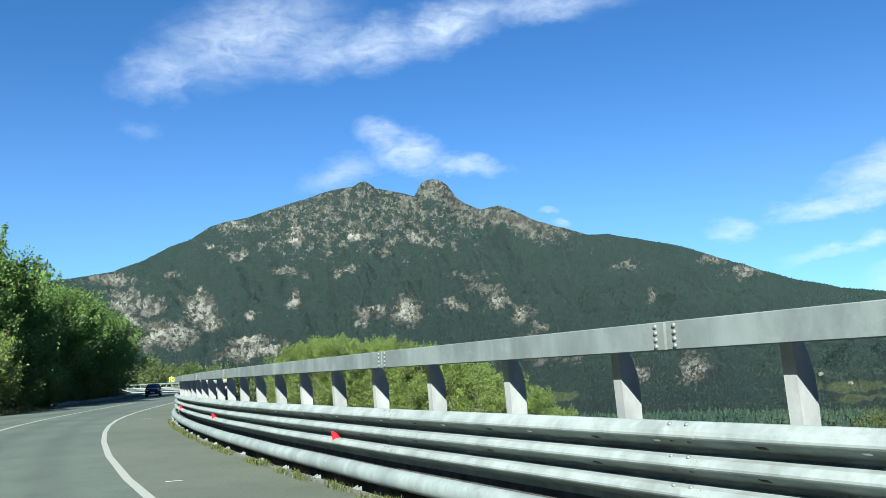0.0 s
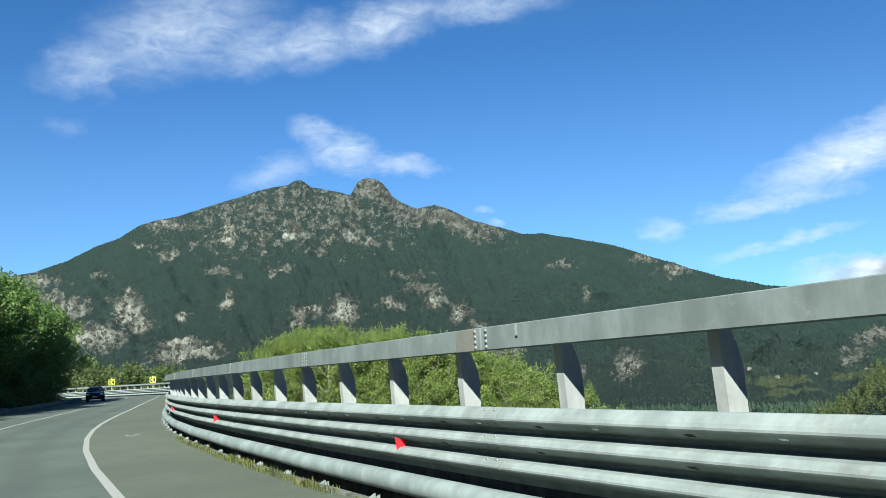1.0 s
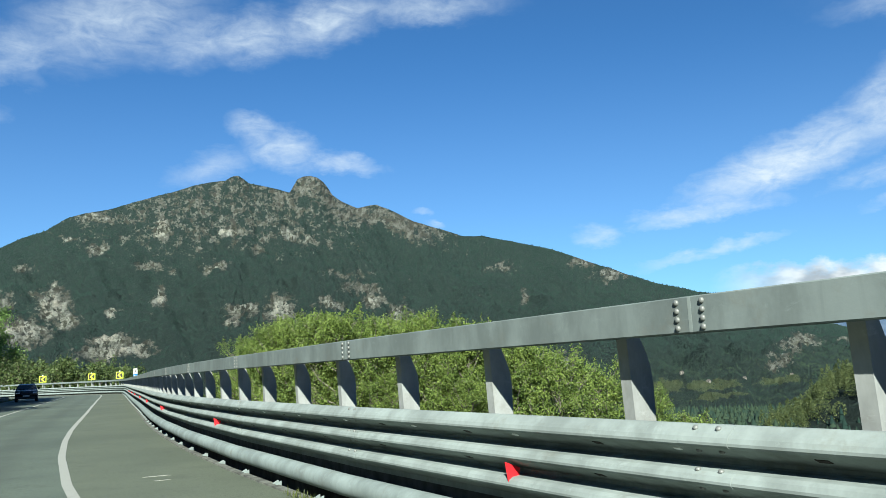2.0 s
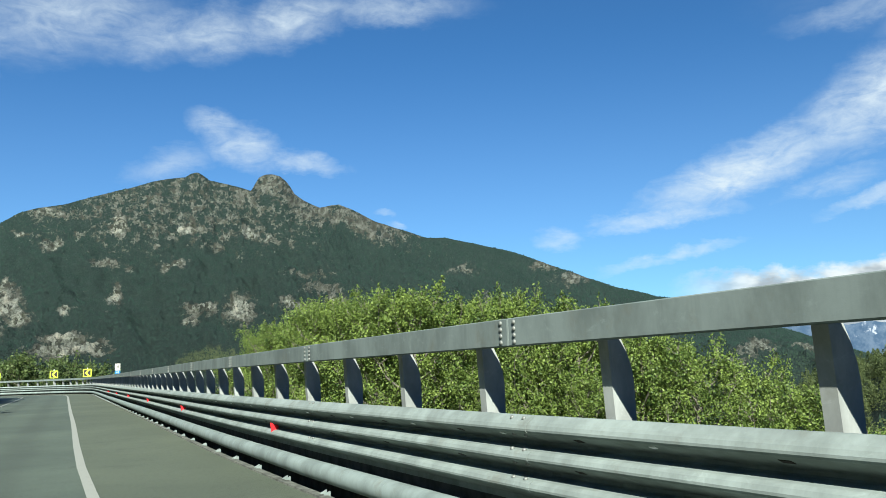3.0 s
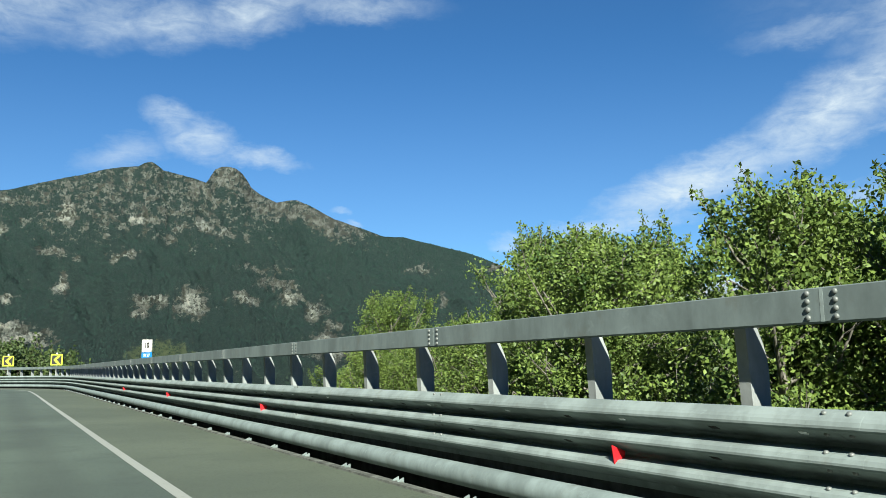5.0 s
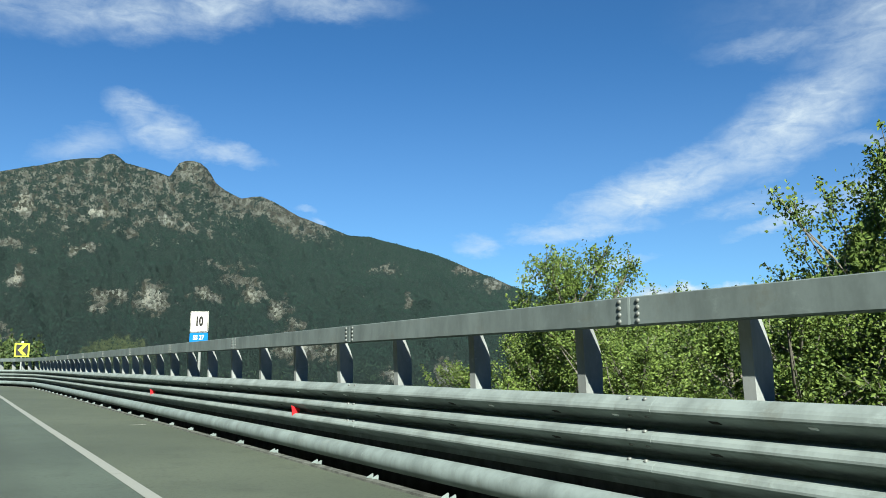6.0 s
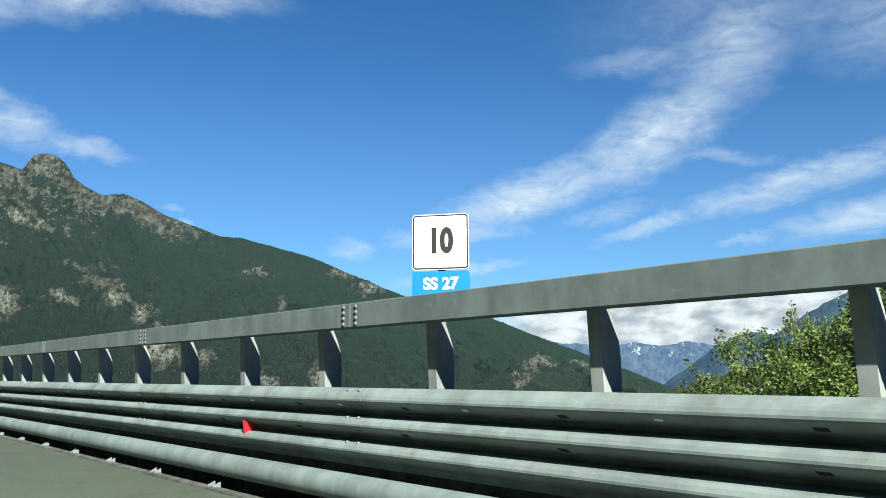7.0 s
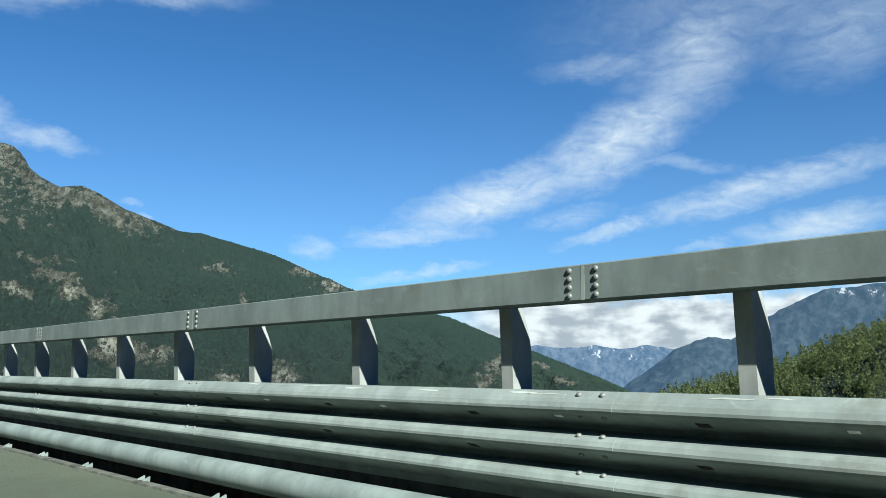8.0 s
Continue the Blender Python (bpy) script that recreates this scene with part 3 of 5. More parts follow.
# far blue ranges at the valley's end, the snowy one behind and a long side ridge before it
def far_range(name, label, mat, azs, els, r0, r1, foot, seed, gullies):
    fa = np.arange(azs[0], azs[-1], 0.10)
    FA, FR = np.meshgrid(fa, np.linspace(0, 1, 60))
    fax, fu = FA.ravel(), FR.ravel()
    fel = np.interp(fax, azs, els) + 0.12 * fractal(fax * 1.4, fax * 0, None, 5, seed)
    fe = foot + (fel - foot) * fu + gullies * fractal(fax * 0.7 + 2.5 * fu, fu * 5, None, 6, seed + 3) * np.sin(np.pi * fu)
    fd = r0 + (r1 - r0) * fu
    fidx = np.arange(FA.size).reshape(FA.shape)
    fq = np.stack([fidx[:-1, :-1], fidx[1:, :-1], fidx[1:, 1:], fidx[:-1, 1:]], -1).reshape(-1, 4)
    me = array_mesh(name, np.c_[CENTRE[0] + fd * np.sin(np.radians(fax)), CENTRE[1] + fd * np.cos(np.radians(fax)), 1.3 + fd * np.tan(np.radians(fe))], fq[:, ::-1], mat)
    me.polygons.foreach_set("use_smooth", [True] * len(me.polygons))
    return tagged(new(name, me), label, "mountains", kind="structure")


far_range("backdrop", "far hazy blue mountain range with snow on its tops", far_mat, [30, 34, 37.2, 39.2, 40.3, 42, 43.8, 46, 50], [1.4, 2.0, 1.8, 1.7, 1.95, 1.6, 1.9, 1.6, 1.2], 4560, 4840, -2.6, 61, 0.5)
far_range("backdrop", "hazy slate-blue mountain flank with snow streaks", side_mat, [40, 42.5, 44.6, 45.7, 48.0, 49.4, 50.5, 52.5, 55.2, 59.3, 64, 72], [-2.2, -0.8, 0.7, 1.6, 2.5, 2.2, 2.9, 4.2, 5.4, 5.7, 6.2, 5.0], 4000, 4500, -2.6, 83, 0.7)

# ---- road ----
road = tagged(new("road", strip("road", FIRST, LAST - 0.2, [0.16, 2.3, 6.0, 8.0, 10.3], 0.0, asphalt)), "grey-green worn asphalt road in a long bend", "road", kind="structure")
road.data.materials.append(shoulder)
att = road.data.attributes.new("across", "FLOAT", "POINT")
att.data.foreach_set("value", np.tile([0.16, 2.3, 6.0, 8.0, 10.3], len(road.data.vertices) // 5).astype(np.float32))
for i, poly in enumerate(road.data.polygons):
    poly.material_index = 1 if i % 4 == 0 else 0
edge_line = tagged(new("edge_line", strip("edge_line", FIRST, LAST - 0.3, [2.19, 2.32], 0.004, road_paint)), "solid white painted edge line, worn", "road marking", kind="structure")
centre_line = tagged(new("centre_line", strip("centre_line", FIRST, LAST - 0.3, [5.86, 6.0], 0.004, road_paint)), "solid white painted centre line", "road marking", kind="structure")
kerb = tagged(new("kerb", strip("kerb", FIRST, LAST - 0.2, [0.17, 0.165, 0.075, 0.07], [-0.05, 0.022, 0.026, -0.14], concrete)), "weathered concrete deck edge under the guardrail", "kerb", kind="structure")
deck = tagged(new("deck", strip("deck", FIRST, LAST - 0.2, [0.08, -0.62, -0.63], [-0.12, -0.12, -0.7], near_black)), "near-black bridge deck edge behind the kerb", "deck", kind="structure")

# ---- guardrail: box rail on posts over a three-wave rail and a rubbing pipe ----
rail_outline = [(0.0, 1.452), (0.0, 1.632), (-0.006, 1.638), (-0.144, 1.638), (-0.150, 1.632), (-0.150, 1.452), (-0.144, 1.446), (-0.006, 1.446)]
top_rail_mesh = extruded("top_rail", rail_outline, BEAM - 0.004, zinc_rail)


def wave_line():
    """Middle line of the three-wave sheet, from the upper lip to the lower one."""
    pts = [(-0.122, 0.950), (-0.116, 0.968), (-0.100, 0.975), (-0.080, 0.973), (-0.030, 0.935), (-0.014, 0.917)]
    for i in range(3):
        z = 0.893 - i * 0.19
        pts += [(-0.003, z), (-0.004, z - 0.013), (-0.012, z - 0.024), (-0.172, z - 0.094), (-0.186, z - 0.104)]
        if i < 2:
            pts += [(-0.187, z - 0.124), (-0.176, z - 0.134), (-0.040, z - 0.149), (-0.016, z - 0.166)]
    pts += [(-0.186, z - 0.150)]
    return pts


wave_mesh = extruded("wave_rail", sheet(wave_line(), 0.005), BEAM - 0.002, zinc_wave)
# Added plate: the gap's shade is put into its dark colour.
gap_plate_mesh = box_mesh("skirt_plate", gap_shade, -0.194, -0.190, 0.0, BEAM - 0.002, -0.118, 0.372)
lap_mesh = extruded("lap_plate", sheet([(x + 0.0036, z + 0.001) for x, z in wave_line()[2:-1]], 0.002), 0.32, zinc_wave, y0=-0.16)
pipe_outline = [(0.010 + 0.105 * math.cos(a), 0.228 + 0.105 * math.sin(a)) for a in np.linspace(0, 2 * math.pi, 24, endpoint=False)]
pipe_mesh = mesh_of("rub_pipe", [(x, y, z) for y in (-0.01, BEAM + 0.01) for x, z in pipe_outline], [((i + 1) % 24, i, 24 + i, 24 + (i + 1) % 24) for i in range(24)], zinc_pipe, True)
splice_mesh = box_mesh("splice_joint", zinc_wave, 0.0, 0.0012, -0.012, 0.010, 1.450, 1.634)


def bolt_mesh(name, r, h):
    """A domed bolt head that points along +x."""
    bm = bmesh.new()
    rings = [(0.0, r), (h * 0.55, r * 0.95), (h * 0.9, r * 0.6)]
    loops = []
    for x, rr in rings:
        loops.append([bm.verts.new((x, rr * math.cos(a), rr * math.sin(a))) for a in np.linspace(0, 2 * math.pi, 8, endpoint=False)])
    tip = bm.verts.new((h, 0, 0))
    for a, b in zip(loops, loops[1:]):
        for i in range(8):
            bm.faces.new((a[i], a[(i + 1) % 8], b[(i + 1) % 8], b[i]))
    for i in range(8):
        bm.faces.new((loops[-1][i], loops[-1][(i + 1) % 8], tip))
    return bm_mesh(name, bm, zinc_bolt, True)


seam_mesh = box_mesh("weld_seam", zinc_wave, 0.0, 0.0015, -0.016, 0.016, 1.540, 1.634)
rust_mesh = box_mesh("rusty_patch", zinc_rust, 0.0, 0.003, 0.10, 0.42, 1.450, 1.634)
bolt = bolt_mesh("bolt", 0.0165, 0.014)
slot_bolt = box_mesh("slot_bolt", zinc_glint, -0.004, 0.006, -0.024, 0.024, -0.015, 0.015, bevel=0.003)
# No hole is cut: the slot's inner shade is a near-black plate.
slot_mesh = box_mesh("slot", near_black, -0.004, 0.0032, -0.034, 0.034, -0.022, 0.022, bevel=0.002)
small_bolt = bolt_mesh("small_bolt", 0.016, 0.014)


def post_mesh():
    """A rolled channel post: a deep web across the rail, with a flange at the road side and one behind."""
    bm = bmesh.new()
    front = [(-0.205, -0.30), (-0.205, 0.97), (-0.180, 1.45), (-0.180, 1.60)]
    rear = [(-0.372, -0.30), (-0.372, 1.18), (-0.361, 1.27), (-0.332, 1.36), (-0.290, 1.45), (-0.255, 1.60)]
    bracket = [(-0.150, 1.47), (-0.150, 1.61), (-0.180, 1.61), (-0.180, 1.47)]

    def plate(outline, y0, y1):
        a = [bm.verts.new((x, y0, z)) for x, z in outline]
        b = [bm.verts.new((x, y1, z)) for x, z in outline]
        n = len(outline)
        for i in range(n):
            bm.faces.new((a[i], a[(i + 1) % n], b[(i + 1) % n], b[i]))
        bm.faces.new(a[::-1])
        bm.faces.new(b)
    plate(front + rear[::-1], -0.004, 0.004)
    plate(bracket, -0.004, 0.085)
    plate(front + [(x - 0.008, z) for x, z in front[::-1]], 0.004, 0.085)
    plate([(x + 0.008, z) for x, z in rear] + rear[::-1], 0.004, 0.055)
    return bm_mesh("post", bm, zinc_post)


post = post_mesh()


def spacer_mesh():
    """The bent spacer plate that holds the wave rail off its post."""
    line = [(-0.205, 0.64), (-0.200, 0.60), (-0.196, 0.60), (-0.196, 0.82), (-0.200, 0.82), (-0.205, 0.78)]
    return extruded("spacer", sheet(line, 0.006), 0.09, zinc_post)


def foot_mesh():
    """A base plate with two small fins before the post."""
    bm = bmesh.new()
    box(bm, -0.42, 0.06, -0.13, 0.13, -0.12, -0.10)
    for y in (-0.06, 0.06):
        a = [bm.verts.new((x, y - 0.006, z)) for x, z in ((0.045, -0.10), (0.068, -0.10), (0.068, 0.026), (0.122, 0.026), (0.114, 0.038), (0.055, 0.066), (0.045, 0.066))]
        b = [bm.verts.new((v.co.x, y + 0.006, v.co.z)) for v in a]
        for i in range(7):
            bm.faces.new((a[i], a[(i + 1) % 7], b[(i + 1) % 7], b[i]))
        bm.faces.new(a[::-1])
        bm.faces.new(b)
    return bm_mesh("foot", bm, zinc_pipe)


spacer, foot = spacer_mesh(), foot_mesh()


def reflector_mesh():
    """A red delineator plate that stands across the valley between two waves."""
    bm = bmesh.new()
    quad = [(0.012, 0.662), (-0.012, 0.497), (-0.095, 0.530), (-0.112, 0.612)]
    v = [bm.verts.new((x, y, z)) for y in (-0.006, 0.006) for x, z in quad]
    for f in ((0, 1, 2, 3), (7, 6, 5, 4), (0, 4, 5, 1), (1, 5, 6, 2), (2, 6, 7, 3), (3, 7, 4, 0)):
        bm.faces.new([v[i] for i in f])
    bmesh.ops.bevel(bm, geom=bm.edges[:], offset=0.002, segments=1, affect="EDGES")
    return bm_mesh("reflector", bm, red_plastic)


reflector = reflector_mesh()
rail = tagged(new("guardrail"), "galvanised steel bridge guardrail with box top rail and three-wave beam", "guardrail")
POST_AT = (0.68, 2.18, 3.68)
for k in range(FIRST, LAST):
    n = NODES[k - FIRST]
    # local frame: +x to the road side, so the length runs along -y
    m = Matrix.Translation((n.x, n.y, 0)) @ Euler((0, 0, radians(HEADS[k - FIRST]))).to_matrix().to_4x4() @ Matrix.Diagonal((-1, 1, 1, 1))
    tr = child("top_rail", top_rail_mesh, rail, m)
    child("wave_rail", wave_mesh, rail, m)
    child("skirt_plate", gap_plate_mesh, rail, m, "added dark plate for the shaded gap behind the pipe")
    child("rub_pipe", pipe_mesh, rail, m)
    for d in POST_AT:
        pm = m @ Matrix.Translation((0, d, 0))
        po = child("post", post, rail, pm)
        if -2 <= k < 22:
            child("slot_bolt", slot_bolt, rail, m @ Matrix.Translation((-0.060, d - 0.46, 0.8455)) @ Euler((0, radians(66), 0)).to_matrix().to_4x4())
        if k < 26:
            child("spacer", spacer, po)
            child("foot", foot, po)
    if -2 <= k < 26:
        child("splice_joint", splice_mesh, tr, None, "pale joint between two rail lengths")
        child("lap_plate", lap_mesh, rail, m)
        if k == 3:
            child("weld_seam", seam_mesh, tr, Matrix.Translation((0, -0.56 + 0.03 * math.sin(7 * k), 0)))
        if k == 3:
            child("rusty_patch", rust_mesh, tr, None, "brown rust-stained patch")
        for y in (-0.086, 0.086):
            for i in range(4):
                child("bolt", bolt, tr, Matrix.Translation((0.0, y, 1.474 + 0.045 * i)))
        for y in (-0.075, 0.075):
            for x, z, lean in ((-0.050, 0.958, -52), (-0.040, 0.748, -76), (-0.040, 0.558, -76)):
                child("bolt", small_bolt, rail, m @ Matrix.Translation((x, y, z)) @ Euler((0, radians(lean), 0)).to_matrix().to_4x4())
            for z in (0.8455, 0.6555):
                child("bolt", small_bolt, rail, m @ Matrix.Translation((-0.060, y, z)) @ Euler((0, radians(66), 0)).to_matrix().to_4x4())
        for d in POST_AT:
            for z in (0.820, 0.630):
                child("slot", slot_mesh, rail, m @ Matrix.Translation((-0.085, d + 0.21, z + 0.014)) @ Euler((0, radians(66), 0)).to_matrix().to_4x4(), "near-black plate for the dark of an empty bolt slot")

for k in range(-3, 10):
    s = 1.392 + 2 * k
    i = int(math.floor(s))
    n, hd = NODES[i - FIRST], HEADS[i - FIRST]
    m = Matrix.Translation((n.x, n.y, 0)) @ Euler((0, 0, radians(hd))).to_matrix().to_4x4() @ Matrix.Diagonal((-1, 1, 1, 1)) @ Matrix.Translation((0, (s - i) * BEAM, 0))
    tagged(child("reflector", reflector, rail, m), "red plastic reflector plate on the wave rail")

# pale scuffs on the upper wave
scuff_rng = np.random.default_rng(21)
for i in range(16):
    s = scuff_rng.uniform(19.9, 21.9)
    k = int(math.floor(s))
    n, hd = NODES[k - FIRST], HEADS[k - FIRST]
    m = Matrix.Translation((n.x, n.y, 0)) @ Euler((0, 0, radians(hd))).to_matrix().to_4x4() @ Matrix.Diagonal((-1, 1, 1, 1))
    d = scuff_rng.uniform(-0.012, 0.016)
    bm = bmesh.new()
    half, wide = scuff_rng.uniform(0.03, 0.22), scuff_rng.uniform(0.003, 0.010)
    ring = [(math.cos(a) * half * scuff_rng.uniform(0.3, 1.2), math.sin(a) * wide * scuff_rng.uniform(0.3, 1.6)) for a in np.linspace(0, 2 * math.pi, 9, endpoint=False)]
    up = [bm.verts.new((u_, v_, 0.0003)) for v_, u_ in ring]
    lo = [bm.verts.new((u_, v_, -0.0004)) for v_, u_ in ring]
    bm.faces.new(up)
    bm.faces.new(lo[::-1])
    for j in range(9):
        bm.faces.new((up[j], lo[j], lo[(j + 1) % 9], up[(j + 1) % 9]))
    child("scuff", bm_mesh("scuff", bm, zinc_scuff), rail, m @ Matrix.Translation((-0.055 + d + 0.0022, (s - k) * BEAM, 0.954 - d * 0.76 + 0.0028)) @ Euler((0, radians(37), 0)).to_matrix().to_4x4(), "pale scuff mark")


# ---- trees ----
def ground_height(x, y):
    la = float(rail_offset(np.array([x]), np.array([y]))[0])
    o = max(-la - 0.6, 0)
    if la < 0:
        return -0.35 - 0.42 * min(o, 7) - 0.30 * min(max(o - 7, 0), 60) - 0.03 * max(o - 67, 0)
    return -0.12 + 0.38 * min(max(la - 11.5, 0), 22) + 0.12 * max(la - 33.5, 0)


def tubes(paths, sides=6):
    """Tapered tubes along paths of (points, radii), as arrays."""
    vs, fs, base = [], [], 0
    ang = np.linspace(0, 2 * np.pi, sides, endpoint=False)
    for pts, rad in paths:
        pts = np.asarray(pts, float)
        d = np.gradient(pts, axis=0)
        d /= np.linalg.norm(d, axis=1)[:, None] + 1e-9
        ref = np.where(abs(d[:, 2:3]) > 0.9, [[1.0, 0, 0]], [[0, 0, 1.0]])
        a = np.cross(d, ref)
        a /= np.linalg.norm(a, axis=1)[:, None] + 1e-9
        b = np.cross(d, a)
        ring = pts[:, None] + np.asarray(rad)[:, None, None] * (np.cos(ang)[None, :, None] * a[:, None] + np.sin(ang)[None, :, None] * b[:, None])
        n = len(pts)
        vs.append(ring.reshape(-1, 3))
        i = np.arange(n - 1)[:, None] * sides + np.arange(sides)[None]
        j = np.arange(n - 1)[:, None] * sides + (np.arange(sides)[None] + 1) % sides
        fs.append(np.stack([i, j, j + sides, i + sides], -1).reshape(-1, 4) + base)
        base += n * sides
    return np.vstack(vs), np.vstack(fs)


def leaves(centres, size, rng, droop=0.2, slim=0.62):
    """One pointed, creased leaf at each centre: two triangles that share the midrib."""
    n = len(centres)
    a = rng.normal(size=(n, 3))
    a[:, 2] -= droop
    a /= np.linalg.norm(a, axis=1)[:, None]
    b = np.cross(a, rng.normal(size=(n, 3)))
    b /= np.linalg.norm(b, axis=1)[:, None]
    c = np.cross(a, b)
    s = (size * rng.uniform(0.6, 1.25, n))[:, None]
    co = np.stack([centres - a * s * 0.5, centres + b * s * slim * 0.5 + c * s * 0.12, centres + a * s * 0.5, centres - b * s * slim * 0.5 + c * s * 0.12], 1).reshape(-1, 3)
    k = np.arange(n)[:, None] * 4
    f = np.concatenate([k + [0, 1, 2], k + [0, 2, 3]], 1).reshape(-1, 3)
    return co, f


def broadleaf(seed, h, spread, count, leaf, low=0.08, limbs=26, plume=0.5, clump=0.42, stray=0.12, taper=0.55):
    """Trunk and crown arrays of a tree of height h: limbs rise from the stem, twigs leave them, leaves gather on the twigs."""
    rng = np.random.default_rng(seed)
    k = 9
    stem = np.c_[np.cumsum(rng.normal(0, 0.05 * h / 8, k)), np.cumsum(rng.normal(0, 0.05 * h / 8, k)), np.linspace(-0.4, h * 0.9, k)]
    stem[0, :2] = stem[1, :2] = 0
    paths = [(stem, np.linspace(0.022 * h, 0.004 * h, k))]
    tips = []
    for i in range(limbs):
        f = low + (0.96 - low) * (i + rng.uniform(0, 1)) / limbs
        start = np.array([np.interp(f * h * 0.9, stem[:, 2], stem[:, j]) for j in range(3)])
        az = i * 2.4 + rng.uniform(-0.5, 0.5)
        reach = spread * (0.55 + 0.6 * math.sin(math.pi * min(1, 0.18 + 0.8 * f))) * rng.uniform(0.55, 1.1) * (1 - taper * f * f)
        rise = reach * (rng.uniform(0.2, 0.8) + plume * f) + plume * 0.5
        end = start + np.array([math.cos(az) * reach, math.sin(az) * reach, rise])
        mid = (start + end) / 2 + np.array([math.cos(az) * reach * 0.12, math.sin(az) * reach * 0.12, -0.08 * reach])
        paths.append(([start, mid, end], np.array([0.010, 0.006, 0.002]) * h * (1 - 0.5 * f)))
        for j in range(9):
            g = rng.uniform(0.25, 1.05)
            p = (start * (1 - g) ** 2 + 2 * mid * g * (1 - g) + end * g * g) + rng.normal(0, stray * spread, 3) * [1, 1, 0.8]
            tips.append(p)
            if j % 3 == 0:
                paths.append(([(start + end) / 2 * 0.5 + end * 0.5 * 1.0, p], [0.0022 * h, 0.0008 * h]))
    tips.append(stem[-1] + [0, 0, 0.05 * h])
    tips = np.array(tips)
    size = clump * (0.55 + 0.9 * rng.random(len(tips)))
    wt = rng.uniform(0.8, 2.6, len(tips))
    # leafy shoots that stand out of the crown
    ends = np.array([p[0][-1] for p in paths[1:] if len(p[0]) == 3] + [stem[-1]] * 3)
    shoots, steps = [], np.linspace(0, 1, 5)[:, None]
    for p in np.repeat(ends, 3, axis=0):
        d = np.array([*(p[:2] / (np.hypot(*p[:2]) + 0.3) * 0.5), 1.0]) + rng.normal(0, 0.35, 3)
        d *= rng.uniform(0.35, 0.8) * clump * 2.2 / np.linalg.norm(d)
        shoots.append(p + rng.normal(0, 0.06 * spread, 3) + d * steps)
        paths.append(([p, shoots[-1][-1]], [0.0016 * h, 0.0006 * h]))
    shoots = np.vstack(shoots)
    tips = np.vstack([tips, shoots])
    size = np.concatenate([size, np.tile(clump * np.linspace(0.5, 0.2, 5), len(shoots) // 5)])
    wt = np.concatenate([wt, np.tile([0.5, 0.42, 0.32, 0.24, 0.16], len(shoots) // 5)])
    pick = rng.choice(len(tips), count, p=wt / wt.sum())
    jit = rng.normal(size=(count, 3))
    jit *= (rng.random(count) ** 0.6 / np.linalg.norm(jit, axis=1))[:, None] * [1.25, 1.25, 1.15] * size[pick][:, None]
    return tubes(paths, 5), leaves(tips[pick] + jit, leaf, rng)


def tree_model(name, label, arrays, bark_mat, leaf_mat):
    (tv, tf), (lv, lf) = arrays
    ob = tagged(new(name), label, "tree")
    child("trunk", array_mesh("trunk", tv, tf, bark_mat), ob)
    child("crown", array_mesh("crown", lv, lf, leaf_mat), ob)
    return ob


def planted(models, spots, group, rng, sink=0.15):
    """Each model stands once itself; the rest are copies. Spots: x, y, height of the top."""
    used = set()
    for i, (x, y, topz) in enumerate(spots):
        ob, h = models[i % len(models)]
        g = ground_height(x, y) - sink
        k = (topz - g) / h
        m = pose(x, y, g, 0, 0, rng.uniform(0, 360))
        kx = 0.55 * k + 0.45 * rng.uniform(0.9, 1.1)
        sc = (kx, kx, k)
        if i < len(models):
            ob.matrix_basis = m @ Matrix.Diagonal((*sc, 1))
        else:
            c = copy_thing(ob, m)
            c.scale = sc
            ob = c
        ob["group"] = group


rng = np.random.default_rng(11)
fine = [(tree_model("roadside_tree", "bright green young birch below the guardrail", broadleaf(40 + i, 8.0, 1.9, 34000, 0.083, low=0.03, limbs=36, clump=0.37, stray=0.09, taper=0.15), bark_pale, leaf_bright), 8.7) for i in range(3)]
bright = [(tree_model("roadside_tree", "bright green young birch below the guardrail", broadleaf(50 + i, 8.0, 2.0, 26000, 0.106, low=0.03, limbs=36, clump=0.42, stray=0.09, taper=0.35), bark_pale, leaf_bright), 8.9) for i in range(4)]
SLOPE_TREES = [
    (-14.2, 71.4, 4.4), (-12.5, 67.6, 5.1), (-10.9, 66.0, 4.7), (-10.1, 65.2, 5.25), (-8.8, 64.0, 5.3),
    (-7.0, 64.2, 4.9), (-4.8, 64.6, 5.2), (-3.2, 64.2, 4.8), (-1.6, 64.0, 4.6), (0.6, 63.6, 3.7), (2.6, 63.0, 3.0), (4.8, 62.6, 2.0), (6.9, 62.0, 0.9), (9.0, 61.2, -0.9),
    (-12.4, 73.2, 5.2), (-9.8, 68.8, 5.3), (-5.6, 67.4, 5.1), (-13.0, 76.5, 4.8),
    (-9.4, 76.0, 5.6), (-6.0, 72.0, 5.4), (-2.0, 69.6, 4.6), (2.6, 67.6, 3.0),
    (-14.7, 75.4, 2.4), (-13.4, 71.6, 2.4), (-11.8, 68.2, 2.4), (-9.2, 65.6, 2.2), (-6.2, 63.8, 2.0), (-2.6, 62.6, 1.4),
    (-8.0, 72.4, 5.4), (-4.0, 69.0, 5.2), (-11.2, 75.0, 5.2), (0.4, 67.4, 4.2),
]
